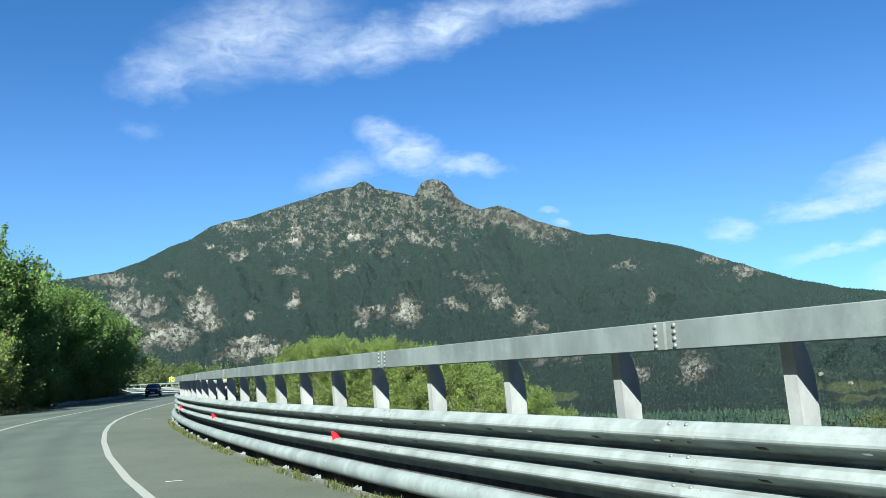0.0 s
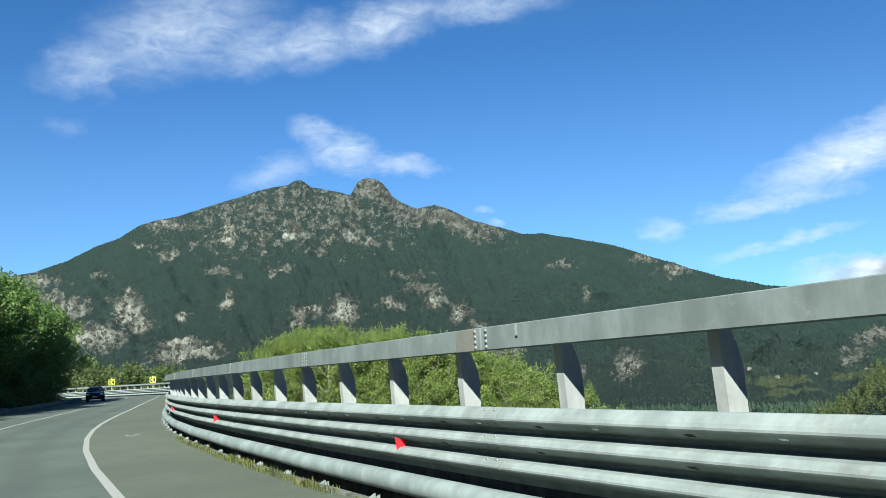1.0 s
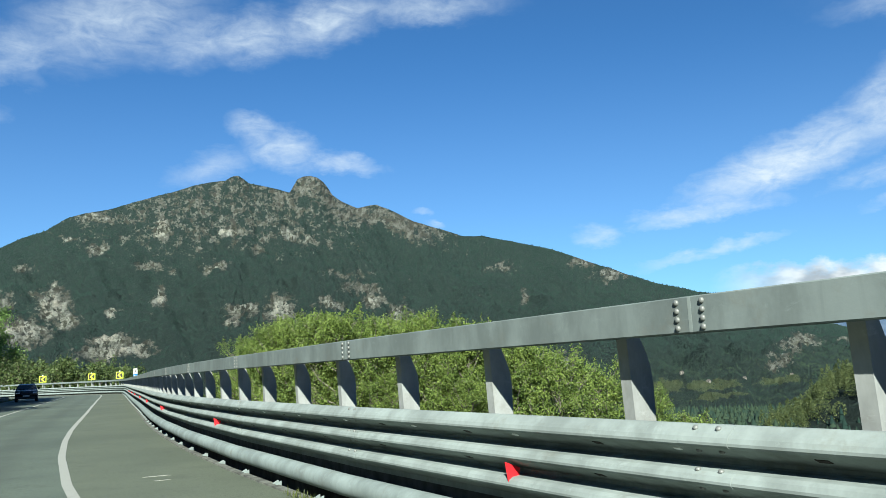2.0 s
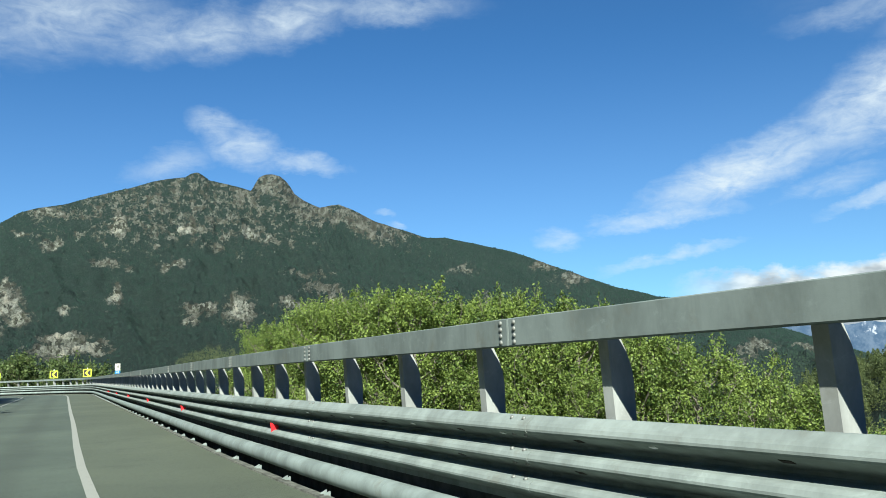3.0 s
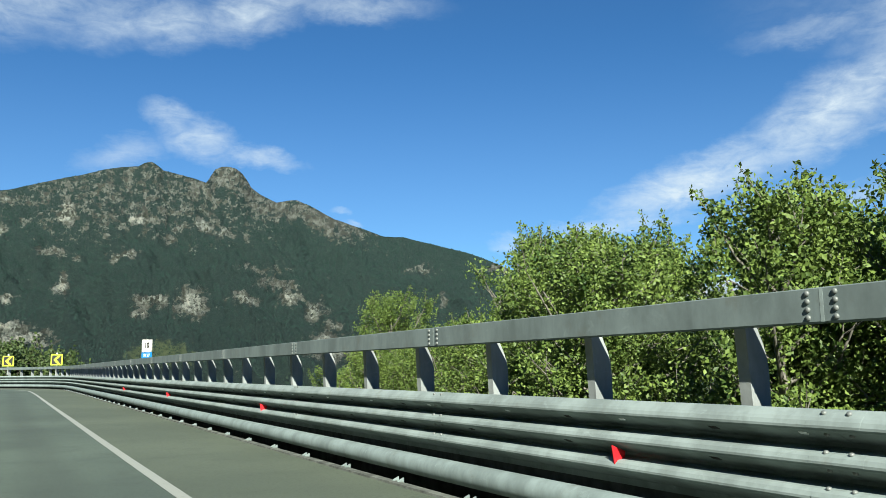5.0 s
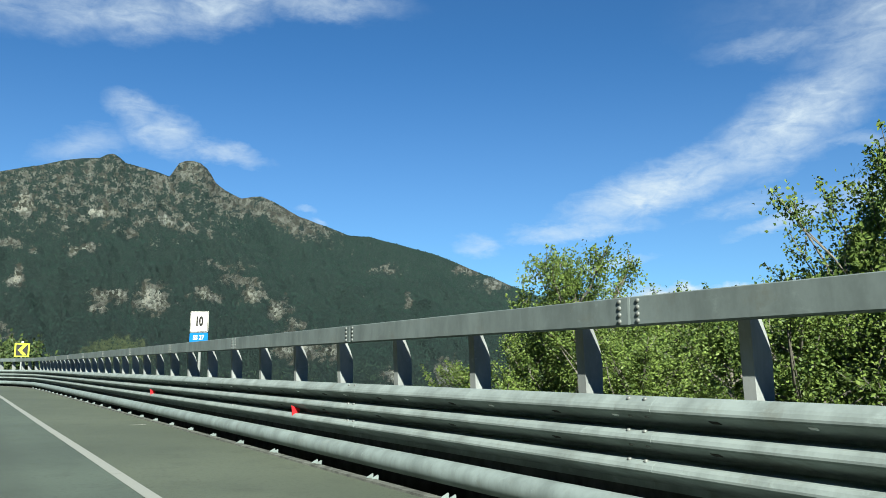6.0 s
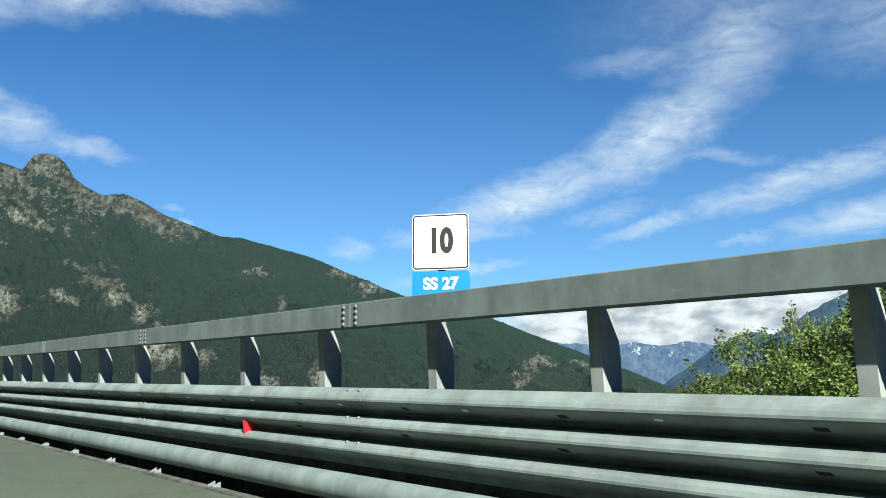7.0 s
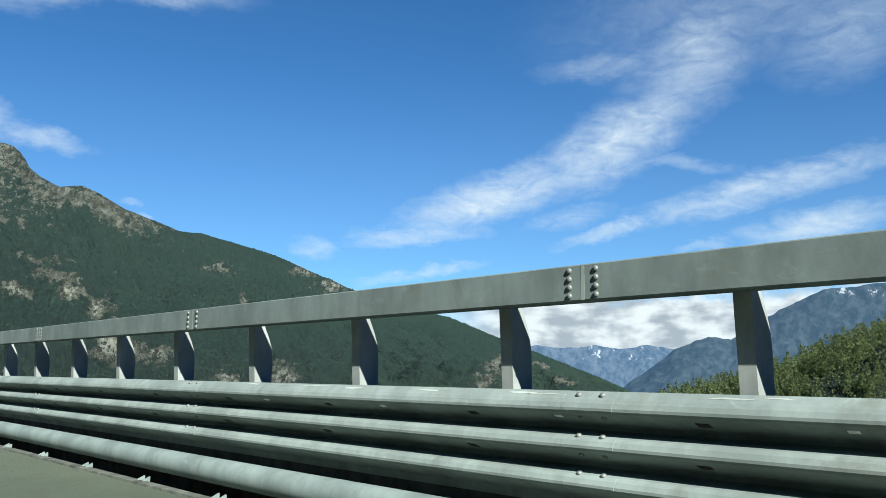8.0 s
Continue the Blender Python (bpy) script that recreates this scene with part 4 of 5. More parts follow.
NEAR_TREES = [
    (-15.4, 86.8, 2.7), (-14.9, 83.5, 2.6), (-11.7, 78.6, 5.9), (-14.9, 85.5, 4.55), (-14.2, 87.0, 3.6), (-12.4, 86.8, 3.7), (-11.2, 79.4, 6.0), (-11.0, 81.0, 4.6), (-10.0, 80.8, 5.2), (-10.6, 87.0, 3.2), (-12.0, 92.2, 2.8), (-9.8, 91.0, 3.4),
    (-16.4, 80.8, 2.0), (-14.6, 79.0, 2.8), (-12.8, 84.6, 3.0), (-13.4, 82.0, 2.8), (-11.6, 84.0, 2.8), (-10.4, 82.4, 3.0), (-16.5, 88.6, 1.6), (-8.6, 88.4, 4.3), (-10.2, 85.4, 3.1), (-12.4, 89.6, 3.1),
]
planted(bright, SLOPE_TREES, "trees on the slope below the road", rng)
planted(fine, NEAR_TREES, "trees on the slope below the road", rng)

dark = [(tree_model("bank_tree", "dense dark green broadleaf tree beside the road", broadleaf(70 + i, 11.0, 3.9, 17000, 0.235, low=0.02, limbs=26, plume=0.25, clump=0.8), bark, leaf_dark), 11.6) for i in range(3)]
spots = []
for i in range(13):
    s = 11.6 + i * 0.92
    p = along(s, float(np.interp(s, [7, 15, 21], [16.6, 15.2, 13.4])) + rng.uniform(-0.5, 0.8))
    spots.append((p.x, p.y, 13.2 - 0.26 * i + rng.uniform(-0.8, 0.8)))
for i in range(6):
    s = 11.2 + i * 2.0
    p = along(s, 21.5 + rng.uniform(-1.0, 1.5))
    spots.append((p.x, p.y, 14.6 - 0.2 * i + rng.uniform(-1.0, 0.8)))
planted(dark, spots, "trees on the bank", rng)
shrub = [(tree_model("bank_shrub", "sunlit light green shrub at the road's verge", broadleaf(90 + i, 4.0, 1.7, 6000, 0.14, low=0.02, limbs=18, plume=0.5, clump=0.35), bark, leaf_mid), 4.3) for i in range(2)]
spots = []
for i in range(18):
    s = 9.6 + i * 0.62 + rng.uniform(-0.3, 0.3)
    p = along(s, 11.8 + rng.uniform(-0.3, 1.4))
    spots.append((p.x, p.y, rng.uniform(1.6, 3.2) + (2.4 if s < 12.6 else 0)))
planted(shrub, spots, "shrubs along the verge", rng)
mid = [(tree_model("valley_tree", "mid-green broadleaf tree behind the far bend", broadleaf(110 + i, 8.0, 2.8, 3600, 0.34, low=0.03, limbs=24, plume=0.4, clump=0.6), bark, leaf_valley), 8.4) for i in range(3)]
spots = []
for i in range(14):
    p = along(28.0 + i * 0.7, -6.5 - rng.uniform(0, 7))
    spots.append((p.x, p.y, rng.uniform(3.0, 7.0)))
for i in range(9):
    p = along(30.0 + i * 0.9, -16 - rng.uniform(0, 16))
    spots.append((p.x, p.y, rng.uniform(3.0, 6.0)))
for i in range(22):
    p = along(27.5 + i * 0.55, -9.0 - rng.uniform(0, 12))
    spots.append((p.x, p.y, rng.uniform(2.6, 4.8)))
spots = [q for q in spots if (q[0] + 10) / (q[1] - 21.7) < -0.20 and (q[2] < 4.9 or (q[0] + 10) / (q[1] - 21.7) < -0.285)]
planted(mid, spots, "trees behind the far bend", rng)


# ---- woods on the slopes: far conifers, too many to count ----
def cone_trees(name, x, y, z, h, rad, rng, mat, sides=5, tiers=1):
    """Many small spires in one mesh."""
    n = len(x)
    ang = np.linspace(0, 2 * np.pi, sides, endpoint=False)[None] + rng.uniform(0, 6.28, n)[:, None]
    vs, fs, base = [], [], 0
    for ti in range(tiers):
        z0, z1 = ti / tiers * 0.8, min(1.0, (ti + 1.7) / tiers * 0.8 + 0.1) if tiers > 1 else 1.0
        rr = rad * (1 - 0.8 * ti / max(tiers, 1))
        wob = rng.uniform(0.65, 1.25, (n, sides))
        ring = np.stack([x[:, None] + rr[:, None] * wob * np.cos(ang), y[:, None] + rr[:, None] * wob * np.sin(ang), np.repeat((z + h * z0)[:, None], sides, 1) + rng.uniform(-0.06, 0.06, (n, sides)) * h[:, None]], -1)
        tip = np.stack([x + rng.normal(0, 0.03, n) * h, y + rng.normal(0, 0.03, n) * h, z + h * z1], -1)[:, None]
        vs.append(np.concatenate([ring, tip], 1).reshape(-1, 3))
        k = np.arange(n)[:, None, None] * (sides + 1)
        i = np.arange(sides)[None, :, None]
        f = np.concatenate([k + i, k + (i + 1) % sides, np.broadcast_to(k + sides, (n, sides, 1))], -1).reshape(-1, 3)
        fs.append(f + base)
        base += n * (sides + 1)
    return array_mesh(name, np.vstack(vs), np.vstack(fs), mat)


wood_mat, t = material("far_wood")
isl = t.node("ShaderNodeNewGeometry").outputs["Random Per Island"]
big = t.noise(t.pos, 0.006, 6.0, 0.65)
low_z = t.step(t.node("ShaderNodeSeparateXYZ", Vector=t.pos).outputs[2], 60.0, -60.0, 0.0, 0.4)
# Bluish greens: distance haze is put into the trees' base colour.
c = t.mix(t.math("MULTIPLY_ADD", isl, 0.4, t.math("MULTIPLY_ADD", big, 1.2, -0.30), clamp=True), (0.009, 0.021, 0.018), (0.026, 0.048, 0.038))
c = t.mix(t.math("MULTIPLY", low_z, t.step(t.math("MULTIPLY_ADD", isl, 0.3, big), 0.5, 0.75)), c, (0.0456, 0.0616, 0.0268))
t.put(t.bsdf.inputs["Base Color"], c)
t.put(t.bsdf.inputs["Roughness"], 1.0)
t.put(t.bsdf.inputs["Specular IOR Level"], 0.05)

rs = np.random.default_rng(5)
want = 110000
ra = rs.uniform(-34, 47, want)
ru = rs.uniform(0, 1, want) ** 0.8
rr = FOOT - 60 + (RIDGE - FOOT + 60) * ru
ci = np.clip(np.round(np.interp(ra, _az, np.arange(len(_az)))).astype(int), 0, len(_az) - 1)
ri = np.clip(np.round(np.interp(rr, _r, np.arange(len(_r)))).astype(int), 0, len(_r) - 1)
P = pz.reshape(R.shape)
zc = np.empty(want)
af, rf = np.interp(ra, _az, np.arange(len(_az))), np.interp(rr, _r, np.arange(len(_r)))
i0, j0 = np.minimum(rf.astype(int), len(_r) - 2), np.minimum(af.astype(int), len(_az) - 2)
fr_, fa_ = rf - i0, af - j0
zc = (P[i0, j0] * (1 - fr_) + P[i0 + 1, j0] * fr_) * (1 - fa_) + (P[i0, j0 + 1] * (1 - fr_) + P[i0 + 1, j0 + 1] * fr_) * fa_
bare = np.maximum(crag.reshape(R.shape), green.reshape(R.shape))[ri, ci]
keep = bare + rs.uniform(-0.30, 0.30, want) < 0.47
ra, rr, zc = ra[keep], rr[keep], zc[keep]
hh = rs.uniform(3.2, 6.6, len(ra)) * np.clip(0.12 + rr / 3500, 0.45, 1.25)
tx, ty = CENTRE[0] + rr * np.sin(np.radians(ra)), CENTRE[1] + rr * np.cos(np.radians(ra))
woods = tagged(new("mountain_woods", cone_trees("mountain_woods", tx, ty, zc - 1.0, hh, hh * rs.uniform(0.45, 0.68, len(ra)), rs, wood_mat, sides=4)), "dark conifer woods covering the mountain slopes", "woods", kind="stuff")

# nearer woods on the valley floor
nw = 16000
va, vr = rs.uniform(-4, 62, nw), 170 + 1230 * rs.uniform(0, 1, nw) ** 0.9
af, rf = np.interp(va, _az, np.arange(len(_az))), np.interp(vr, _r, np.arange(len(_r)))
vi, vj = np.round(rf).astype(int), np.round(af).astype(int)
open_ground = (np.maximum(green.reshape(R.shape), hill.reshape(R.shape))[vi, vj] < 0.35) & (lat.reshape(R.shape)[vi, vj] < -45)
va, vr, vz = va[open_ground], vr[open_ground], P[vi, vj][open_ground]
vh = 2.2 + 7.5 * rs.uniform(0, 1, len(va)) ** 2 * np.clip(vr / 900, 0.6, 1.0)
valley_woods = tagged(new("valley_woods", cone_trees("valley_woods", CENTRE[0] + vr * np.sin(np.radians(va)), CENTRE[1] + vr * np.cos(np.radians(va)), vz - 0.8, vh, vh * rs.uniform(0.26, 0.42, len(va)), rs, wood_mat, sides=6, tiers=3)), "dark mixed woods on the valley floor", "woods", kind="stuff")

# the knoll's mixed wood
n = 1000
k_az, k_r = np.radians(rs.uniform(42, 67, n)), 235 + 110 * np.sqrt(rs.uniform(0, 1, n))
kx, ky = -29 + k_r * np.sin(k_az), 92 + k_r * np.cos(k_az)
ka, kr = np.degrees(np.arctan2(kx - CENTRE[0], ky - CENTRE[1])), np.hypot(kx - CENTRE[0], ky - CENTRE[1])
af, rf = np.interp(ka, _az, np.arange(len(_az))), np.interp(kr, _r, np.arange(len(_r)))
kz = P[np.round(rf).astype(int), np.round(af).astype(int)] - 0.5
kh = rs.uniform(5.0, 11, n)
cv = []
for i in range(n):
    m_ = 270
    hgt, an = rs.uniform(0.02, 1, m_), rs.uniform(0, 6.28, m_)
    if i % 3:
        ra_ = (1 - hgt) ** 0.8 * kh[i] * 0.27 * rs.uniform(0.4, 1.1, m_) * (1 + 0.25 * np.sin(an * 3 + i)) + 0.15
    else:
        ra_ = np.sqrt(np.clip(1 - (2 * hgt - 0.9) ** 2, 0.02, 1)) * kh[i] * 0.36 * rs.uniform(0.6, 1.05, m_)
        hgt = hgt * 0.8
    cv.append(np.c_[kx[i] + ra_ * np.cos(an), ky[i] + ra_ * np.sin(an), kz[i] + hgt * kh[i]])
lv, lf = leaves(np.vstack(cv), 0.62, rs, droop=0.5, slim=0.6)
tagged(new("knoll_woods", array_mesh("knoll_woods", lv, lf, leaf_conifer)), "mixed conifer wood on a knoll below the road", "woods", kind="stuff")


# ---- signs ----
def words(name, body, size, mat, parent, m, stretch=1.0):
    cu = bpy.data.curves.new(name, "FONT")
    cu.body, cu.size, cu.extrude, cu.align_x, cu.align_y, cu.offset = body, size, 0.0008, "CENTER", "CENTER", size * 0.045
    tmp = bpy.data.objects.new(name, cu)
    scene.collection.objects.link(tmp)
    me = bpy.data.meshes.new_from_object(tmp.evaluated_get(bpy.context.evaluated_depsgraph_get()))
    bpy.data.objects.remove(tmp)
    me.materials.clear()
    me.materials.append(mat)
    return child(name, me, parent, m @ Matrix.Diagonal((stretch, 1, 1, 1)))


def rounded(name, w, h, r, depth, mat, y0=0.0):
    """An upright plate with round corners, its face towards -y."""
    pts = []
    for cx, cz, a0 in ((w / 2 - r, h / 2 - r, 0), (-w / 2 + r, h / 2 - r, 90), (-w / 2 + r, -h / 2 + r, 180), (w / 2 - r, -h / 2 + r, 270)):
        for a in range(0, 91, 18):
            pts.append((cx + r * math.cos(radians(a0 + a)), cz + r * math.sin(radians(a0 + a))))
    return extruded(name, pts, depth, mat, y0=y0)


km = tagged(new("kilometre_sign"), "white kilometre sign over a blue road number plate", "road sign")
km.matrix_basis = pose(-23.62, 86.0, 0, 0, 0, -38)
child("sign_post", extruded("sign_post", [(0.03 * math.cos(a), 0.03 * math.sin(a)) for a in np.linspace(0, 6.283, 14, endpoint=False)], 2.9, zinc_post), km, Matrix.Translation((0, 0.06, -0.7)) @ Euler((radians(90), 0, 0)).to_matrix().to_4x4() @ Matrix.Diagonal((1, 1, -1, 1)))
panel = child("number_panel", rounded("number_panel", 0.45, 0.44, 0.03, 0.012, sign_white), km, Matrix.Translation((0, 0, 2.095)), "white panel with a black rim")
rim_o, rim_i = rounded("rim", 0.435, 0.425, 0.025, 0.0012, sign_black, -0.0016), rounded("rim_field", 0.415, 0.405, 0.018, 0.0012, sign_white, -0.0030)
child("rim", rim_o, panel, None, "thin black rim")
child("rim_field", rim_i, panel)
words("number", "10", 0.26, sign_black, panel, Matrix.Translation((0, -0.0040, 0.0)) @ Euler((radians(90), 0, 0)).to_matrix().to_4x4(), 0.76)
plate = child("road_plate", rounded("road_plate", 0.45, 0.20, 0.02, 0.012, sign_blue), km, Matrix.Translation((0, 0, 1.765)), "blue plate with white lettering")
words("road_number", "SS 27", 0.125, sign_white, plate, Matrix.Translation((0, -0.0026, 0.0)) @ Euler((radians(90), 0, 0)).to_matrix().to_4x4())


def chevron_sign(x, y, z, turn):
    ob = tagged(new("chevron_sign"), "black chevron board with a fluorescent yellow arrow and rim", "road sign", "chevron signs round the bend")
    ob.matrix_basis = pose(x, y, 0, 0, 0, turn)
    child("sign_post", box_mesh("sign_post", zinc_post, -0.04, 0.04, 0.02, 0.09, -1.5, z + 0.4, bevel=0.005), ob)
    board = child("board", rounded("board", 0.95, 0.95, 0.05, 0.02, sign_yellow), ob, Matrix.Translation((0, 0, z)) @ Matrix.Diagonal((0.86, 1, 0.86, 1)), "fluorescent yellow backing")
    child("field", rounded("field", 0.74, 0.78, 0.02, 0.002, sign_black, -0.004), board)
    o = [(-0.26, 0.0), (0.05, 0.36), (0.30, 0.36), (0.0, 0.0), (0.30, -0.36), (0.05, -0.36)]
    bm = bmesh.new()
    for quad in ((o[0], o[3], o[2], o[1]), (o[0], o[5], o[4], o[3])):
        bm.faces.new([bm.verts.new((px_, -0.0065, pz_)) for px_, pz_ in quad])
    child("arrow", bm_mesh("arrow", bm, sign_yellow), board)
    lamp = bmesh.new()
    bmesh.ops.create_cone(lamp, cap_ends=True, segments=14, radius1=0.07, radius2=0.07, depth=0.10, matrix=Matrix.Translation((0, 0.02, 0.56)) @ Euler((radians(90), 0, 0)).to_matrix().to_4x4())
    child("warning_lamp", bm_mesh("warning_lamp", lamp, lamp_glass), board)
    return ob


def on_bearing(eye, target, lat_, s0, s1):
    """Where the line at lat_ beside the rail crosses the bearing from eye to target."""
    want_ = math.atan2(target[0] - eye[0], target[1] - eye[1])
    ss = np.linspace(s0, s1, 600)
    err = [abs(math.atan2(along(s, lat_).x - eye[0], along(s, lat_).y - eye[1]) - want_) for s in ss]
    return along(ss[int(np.argmin(err))], lat_)


for tx_, ty_, s0, s1 in ((-32.9, 122.0, 24, 28), (-38.5, 131.5, 27, 33), (-53.0, 158.9, 28, 37)):
    p = on_bearing((-9.0, 19.0), (tx_, ty_), -0.9, s0, s1)
    chevron_sign(p.x, p.y, 2.15, math.degrees(math.atan2(-(p.x + 15), p.y - 40)) * 1.0)


# ---- the oncoming car ----
def wheel_at(parent, x, y):
    tyre = bmesh.new()
    bmesh.ops.create_cone(tyre, cap_ends=True, segments=28, radius1=0.34, radius2=0.34, depth=0.22, matrix=Euler((0, radians(90), 0)).to_matrix().to_4x4())
    bmesh.ops.bevel(tyre, geom=[e for e in tyre.edges if abs(e.verts[0].co.x - e.verts[1].co.x) < 0.01], offset=0.03, segments=2, affect="EDGES")
    wob = child("wheel", bm_mesh("wheel", tyre, tyre_rubber, True), parent, Matrix.Translation((x, y, 0.34)))
    rim = bmesh.new()
    bmesh.ops.create_cone(rim, cap_ends=True, segments=20, radius1=0.23, radius2=0.21, depth=0.232, matrix=Euler((0, radians(90), 0)).to_matrix().to_4x4())
    child("rim", bm_mesh("rim", rim, alloy), wob, None, "alloy rim")


def suv(m):
    """An estate-like car, nose towards -y."""
    car = tagged(new("car"), "dark blue-black car driving in the oncoming lane", "car")
    car.matrix_basis = m
    side = [(-2.18, 0.42), (-2.24, 0.62), (-2.15, 0.86), (-1.9, 0.96), (-1.0, 1.06), (-0.35, 1.46), (0.1, 1.55), (1.2, 1.53), (1.75, 1.42), (2.12, 1.02), (2.22, 0.85), (2.2, 0.45), (1.9, 0.26), (-1.9, 0.24)]
    wid = [0.80, 0.84, 0.88, 0.89, 0.84, 0.66, 0.62, 0.62, 0.64, 0.82, 0.87, 0.86, 0.84, 0.82]
    bm = bmesh.new()
    L = [bm.verts.new((-w_, y_, z_)) for (y_, z_), w_ in zip(side, wid)]
    Rr = [bm.verts.new((w_, y_, z_)) for (y_, z_), w_ in zip(side, wid)]
    k = len(side)
    for i in range(k):
        bm.faces.new((L[i], L[(i + 1) % k], Rr[(i + 1) % k], Rr[i]))
    for V in (L, Rr):
        bm.faces.new([V[4], V[5], V[6], V[7], V[8], V[9]])
        bm.faces.new([V[0], V[1], V[2], V[3], V[4], V[9], V[10], V[11], V[12], V[13]])
    bmesh.ops.recalc_face_normals(bm, faces=bm.faces)
    bmesh.ops.bevel(bm, geom=bm.edges[:], offset=0.045, segments=2, affect="EDGES")
    child("body", bm_mesh("body", bm, car_paint, True), car)

    def pane(name, pts, mat, label="", thick=0.012):
        b = bmesh.new()
        f = b.faces.new([b.verts.new(p) for p in pts])
        r = bmesh.ops.extrude_face_region(b, geom=[f])
        nrm = (Vector(pts[1]) - Vector(pts[0])).cross(Vector(pts[2]) - Vector(pts[0])).normalized()
        bmesh.ops.translate(b, vec=nrm * thick, verts=[v for v in r["geom"] if isinstance(v, bmesh.types.BMVert)])
        return child(name, bm_mesh(name, b, mat), car, None, label)
    pane("windscreen", [(-0.76, -0.98, 1.09), (0.76, -0.98, 1.09), (0.60, -0.38, 1.46), (-0.60, -0.38, 1.46)], car_glass, "dark windscreen")
    pane("rear_window", [(0.72, 2.06, 1.08), (-0.72, 2.06, 1.08), (-0.58, 1.78, 1.40), (0.58, 1.78, 1.40)], car_glass)
    for sx in (-1, 1):
        pts = [(sx * 0.845, -0.75, 1.10), (sx * 0.835, 1.9, 1.08), (sx * 0.66, 1.6, 1.42), (sx * 0.665, -0.2, 1.45)]
        pane("side_window", pts if sx > 0 else pts[::-1], car_glass)
        lampm = box_mesh("headlamp", lamp_glass, sx * 0.66 - 0.16, sx * 0.66 + 0.16, -2.235, -2.05, 0.70, 0.83, bevel=0.03)
        child("headlamp", lampm, car, None, "bright headlamp")
        child("mirror", box_mesh("mirror", car_paint, sx * 0.98 - 0.1, sx * 0.98 + 0.1, -0.72, -0.58, 1.06, 1.20, bevel=0.04), car)
        for y_ in (-1.36, 1.36):
            wheel_at(car, sx * 0.78, y_)
    child("grille", box_mesh("grille", car_trim, -0.40, 0.40, -2.262, -2.10, 0.60, 0.80, bevel=0.02), car)
    child("bumper", box_mesh("bumper", car_trim, -0.80, 0.80, -2.25, -2.0, 0.28, 0.46, bevel=0.04), car)
    child("number_plate", box_mesh("number_plate", plate_white, -0.26, 0.26, -2.275, -2.26, 0.46, 0.57, bevel=0.003), car)
    return car


cp = along(22.3, 8.3)
suv(Matrix.Translation((cp.x, cp.y, 0.0)) @ Euler((0, 0, radians(heading(22.3) + 4))).to_matrix().to_4x4())


# ---- grass and weeds ----
def grass(name, label, roots, length, rng, mat=grass_blade):
    """Bent blades, two quads each."""
    n = len(roots)
    a = rng.uniform(0, 6.28, n)
    d = np.c_[np.cos(a), np.sin(a), np.zeros(n)]
    side = np.c_[-np.sin(a), np.cos(a), np.zeros(n)]
    L = (length * rng.uniform(0.4, 1.2, n))[:, None]
    lean = rng.uniform(0.1, 0.6, n)[:, None]
    w_ = 0.004 + 0.03 * L
    up = np.array([[0, 0, 1.0]])
    p1 = roots + up * L * 0.55 + d * L * lean * 0.3
    p2 = roots + up * L * (1 - 0.3 * lean) + d * L * lean
    co = np.stack([roots - side * w_ / 2, roots + side * w_ / 2, p1 + side * w_ / 2, p1 - side * w_ / 2, p2], 1).reshape(-1, 3)
    k = np.arange(n)[:, None] * 5
    f = np.concatenate([k + [0, 1, 2], k + [0, 2, 3], k + [3, 2, 4]], 1).reshape(-1, 3)
    return tagged(new(name, array_mesh(name, co, f, mat)), label, "grass", kind="stuff")


def roots_along(n, s0, s1, l0, l1, rng, clumps=60):
    cs, cl = rng.uniform(s0, s1, clumps), rng.uniform(l0, l1, clumps)
    k = rng.integers(0, clumps, n)
    ss, ll = cs[k] + rng.normal(0, 0.035, n), np.clip(cl[k] + rng.normal(0, 0.05, n), l0, l1)
    pts = np.array([along(s, la, 0.0) for s, la in zip(ss, ll)])
    return pts


gr = np.random.default_rng(3)
r0 = roots_along(3600, 0.3, 6.4, 0.14, 0.30, gr, 60)
grass("kerb_weeds", "green and straw weeds along the deck edge", r0 + [0, 0, 0.0], 0.11, gr)
v0 = np.array([along(s, la, 0) for s, la in zip(gr.uniform(6.5, 25, 9000), 10.25 + 1.9 * gr.random(9000) ** 1.3)])
v0[:, 2] = -0.1
grass("verge_grass", "dry green grass on the far verge", v0, 0.34, gr)


# ---- farmhouses on the far slope ----
plaster = plain("plaster", (0.15, 0.145, 0.125), 0.9, 0.0, 0.2, 1.0)
roof_slate = plain("roof_slate", (0.0859, 0.075, 0.0696), 0.8, 0.0, 0.25, 1.0)
window_dark = plain("window_dark", (0.0161, 0.0188, 0.0214), 0.2)


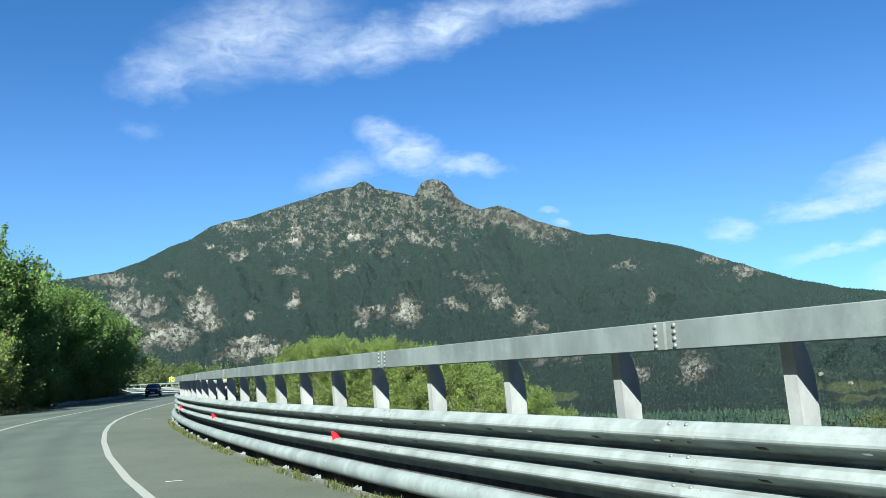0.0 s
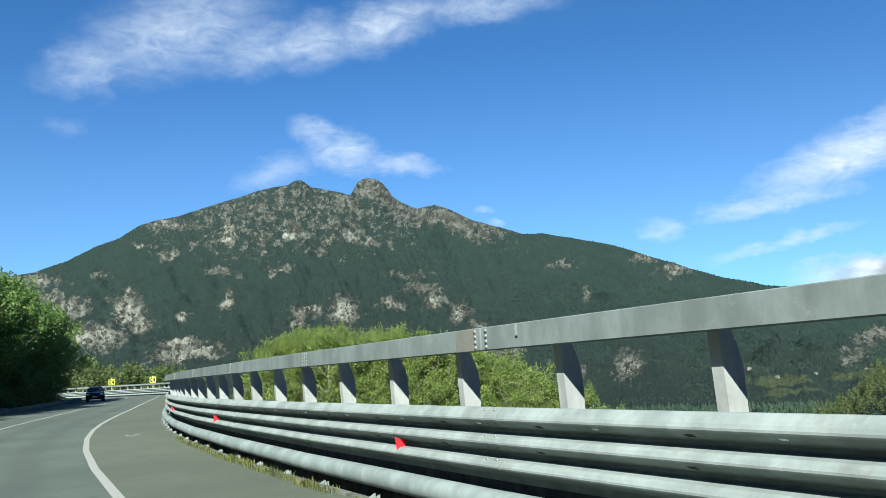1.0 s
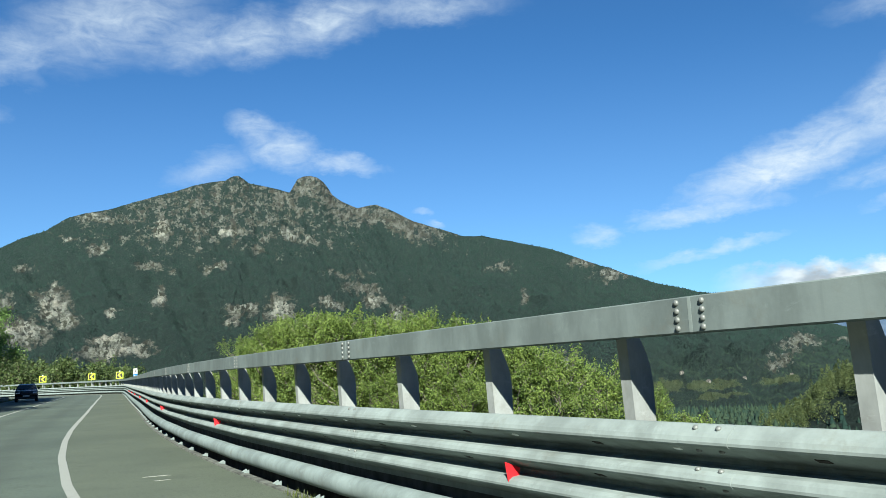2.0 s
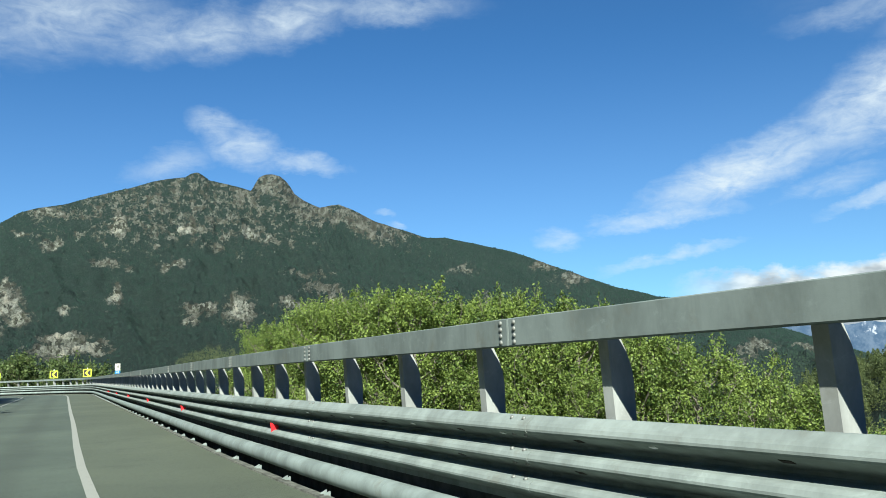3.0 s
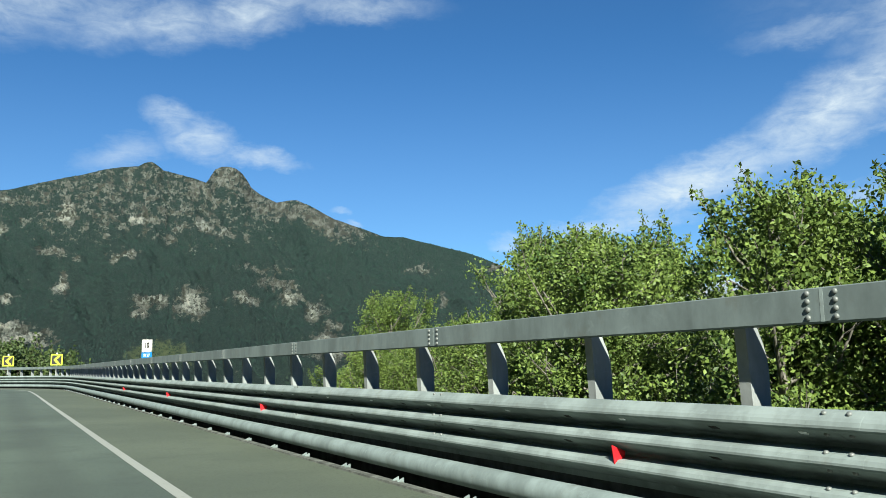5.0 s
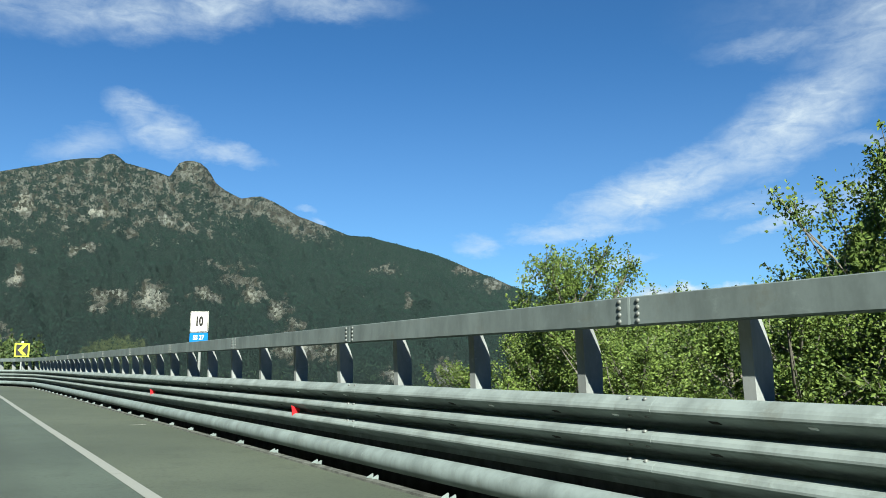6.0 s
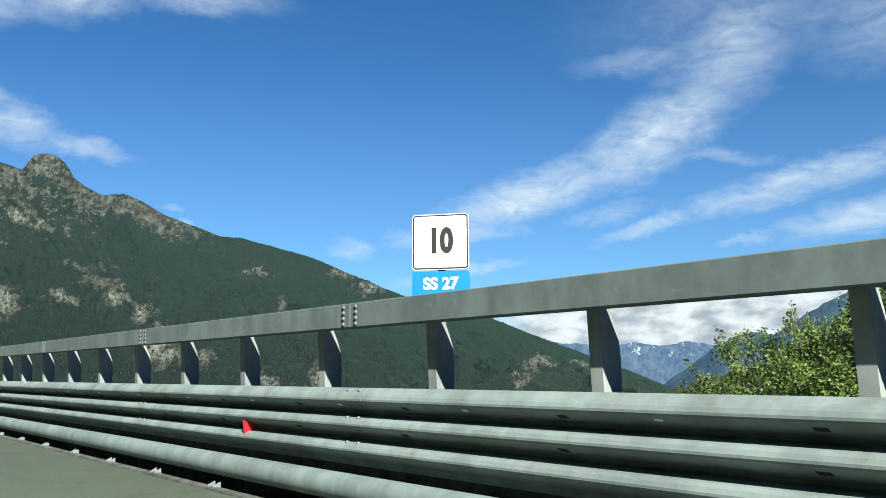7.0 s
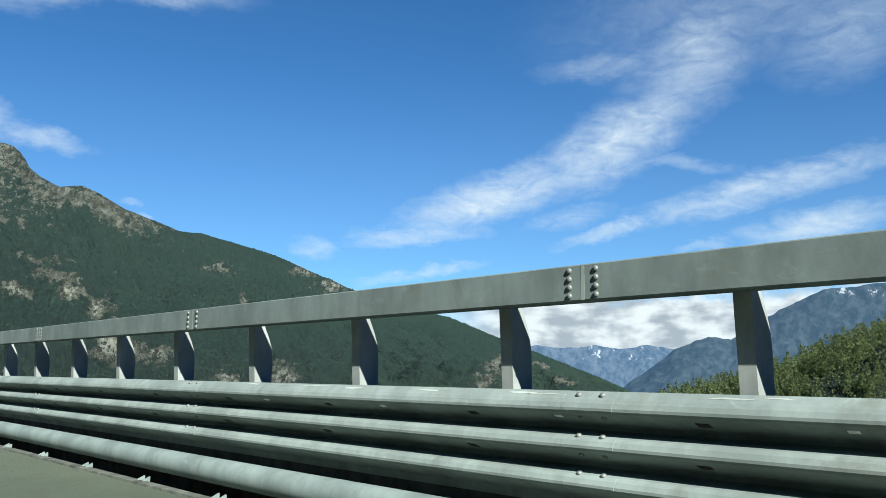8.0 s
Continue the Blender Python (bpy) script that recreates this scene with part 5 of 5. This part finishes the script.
def farmhouse(x, y, z, turn, w_, d_, h_):
    ob = tagged(new("farmhouse"), "small pale farmhouse with a dark pitched roof on the slope", "house", "farmhouses across the valley")
    ob.matrix_basis = pose(x, y, z, 0, 0, turn)
    child("wall", box_mesh("wall", plaster, -w_ / 2, w_ / 2, -d_ / 2, d_ / 2, -3, h_, bevel=0.05), ob)
    pts = [(-w_ / 2 - 0.6, h_ - 0.1), (0, h_ + w_ * 0.32), (w_ / 2 + 0.6, h_ - 0.1), (w_ / 2 + 0.6, h_ + 0.2), (0, h_ + w_ * 0.32 + 0.35), (-w_ / 2 - 0.6, h_ + 0.2)]
    bm = bmesh.new()
    y0, y1 = -d_ / 2 - 0.6, d_ / 2 + 0.6
    for quad in ((0, 1, 4, 5), (1, 2, 3, 4)):
        a = [bm.verts.new((pts[i][0], y0, pts[i][1])) for i in quad]
        b = [bm.verts.new((pts[i][0], y1, pts[i][1])) for i in quad]
        bm.faces.new(a)
        bm.faces.new(b[::-1])
        for i in range(4):
            bm.faces.new((a[i], a[(i + 1) % 4], b[(i + 1) % 4], b[i]))
    child("roof", bm_mesh("roof", bm, roof_slate), ob)
    gable = bmesh.new()
    for yy in (-d_ / 2, d_ / 2):
        gable.faces.new([gable.verts.new(p) for p in ((-w_ / 2, yy, h_), (w_ / 2, yy, h_), (0, yy, h_ + w_ * 0.32))])
    child("gable", bm_mesh("gable", gable, plaster), ob)
    for i in (-1, 1):
        for zz in (1.2, 4.0):
            if zz < h_ - 1:
                child("window", box_mesh("window", window_dark, i * w_ * 0.25 - 0.6, i * w_ * 0.25 + 0.6, -d_ / 2 - 0.06, -d_ / 2 + 0.02, zz, zz + 1.5), ob)


def on_slope(a_deg, e_deg):
    """The place on the far slope seen at that azimuth and height from the bend."""
    j = int(np.argmin(abs(_az - a_deg)))
    col = e.reshape(R.shape)[:, j]
    ok = np.where((_r > FOOT) & (col > e_deg))[0]
    i = int(ok[0]) if len(ok) else len(_r) - 10
    return CENTRE[0] + _r[i] * math.sin(radians(_az[j])), CENTRE[1] + _r[i] * math.cos(radians(_az[j])), float(P[i, j])


hs = np.random.default_rng(8)
for a_deg, e_deg in ((26.2, -1.4), (26.9, -1.2), (27.8, -1.9), (30.2, -1.6), (33.0, -1.5)):
    x_, y_, z_ = on_slope(a_deg, e_deg)
    farmhouse(x_, y_, z_, -a_deg + hs.uniform(-40, 40), hs.uniform(6, 9), hs.uniform(7, 11), hs.uniform(4, 5.5))


# ---- low wall at the foot of the bank, and stray paint on the shoulder ----
ss = np.arange(13.5, 24.0, 0.08)
hh_ = 0.36 + 0.12 * fractal(ss * 2.0, ss * 0, None, 4, 77)
cols = [(10.42, 0.0), (10.46, 0.92), (10.52, 1.0), (10.78, 1.0), (10.84, 0.9), (10.9, 0.0)]
verts = [along(s, la + 0.03 * math.sin(9 * s + 5 * i), -0.1 + (h_ + 0.1) * f_) for s, h_ in zip(ss, hh_) for i, (la, f_) in enumerate(cols)]
k = len(cols)
faces = [(i * k + j, (i + 1) * k + j, (i + 1) * k + j + 1, i * k + j + 1) for i in range(len(ss) - 1) for j in range(k - 1)]
faces += [tuple(range(k)), tuple(range((len(ss) - 1) * k, len(ss) * k))[::-1]]
low_wall = tagged(new("low_wall", mesh_of("low_wall", verts, faces, concrete)), "low weathered concrete wall at the foot of the bank", "wall", kind="structure")
for s, l0, l1, wd in ((7.0, 0.93, 1.28, 0.05), (18.95, 0.44, 0.72, 0.04), (1.8, 1.60, 1.82, 0.06), (6.88, 1.02, 1.2, 0.03)):
    pts = [along(s + a * wd / BEAM, la, z) for z in (0.0, 0.003) for la, a in ((l0, 0), (l1, 0.3), (l1 + 0.02, 1.2), (l0 + 0.05, 1.0))]
    fs = [(4, 5, 6, 7), (0, 1, 5, 4), (1, 2, 6, 5), (2, 3, 7, 6), (3, 0, 4, 7)]
    tagged(new("paint_mark", mesh_of("paint_mark", pts, fs, road_paint)), "stray white paint mark on the shoulder", "road marking", kind="structure")
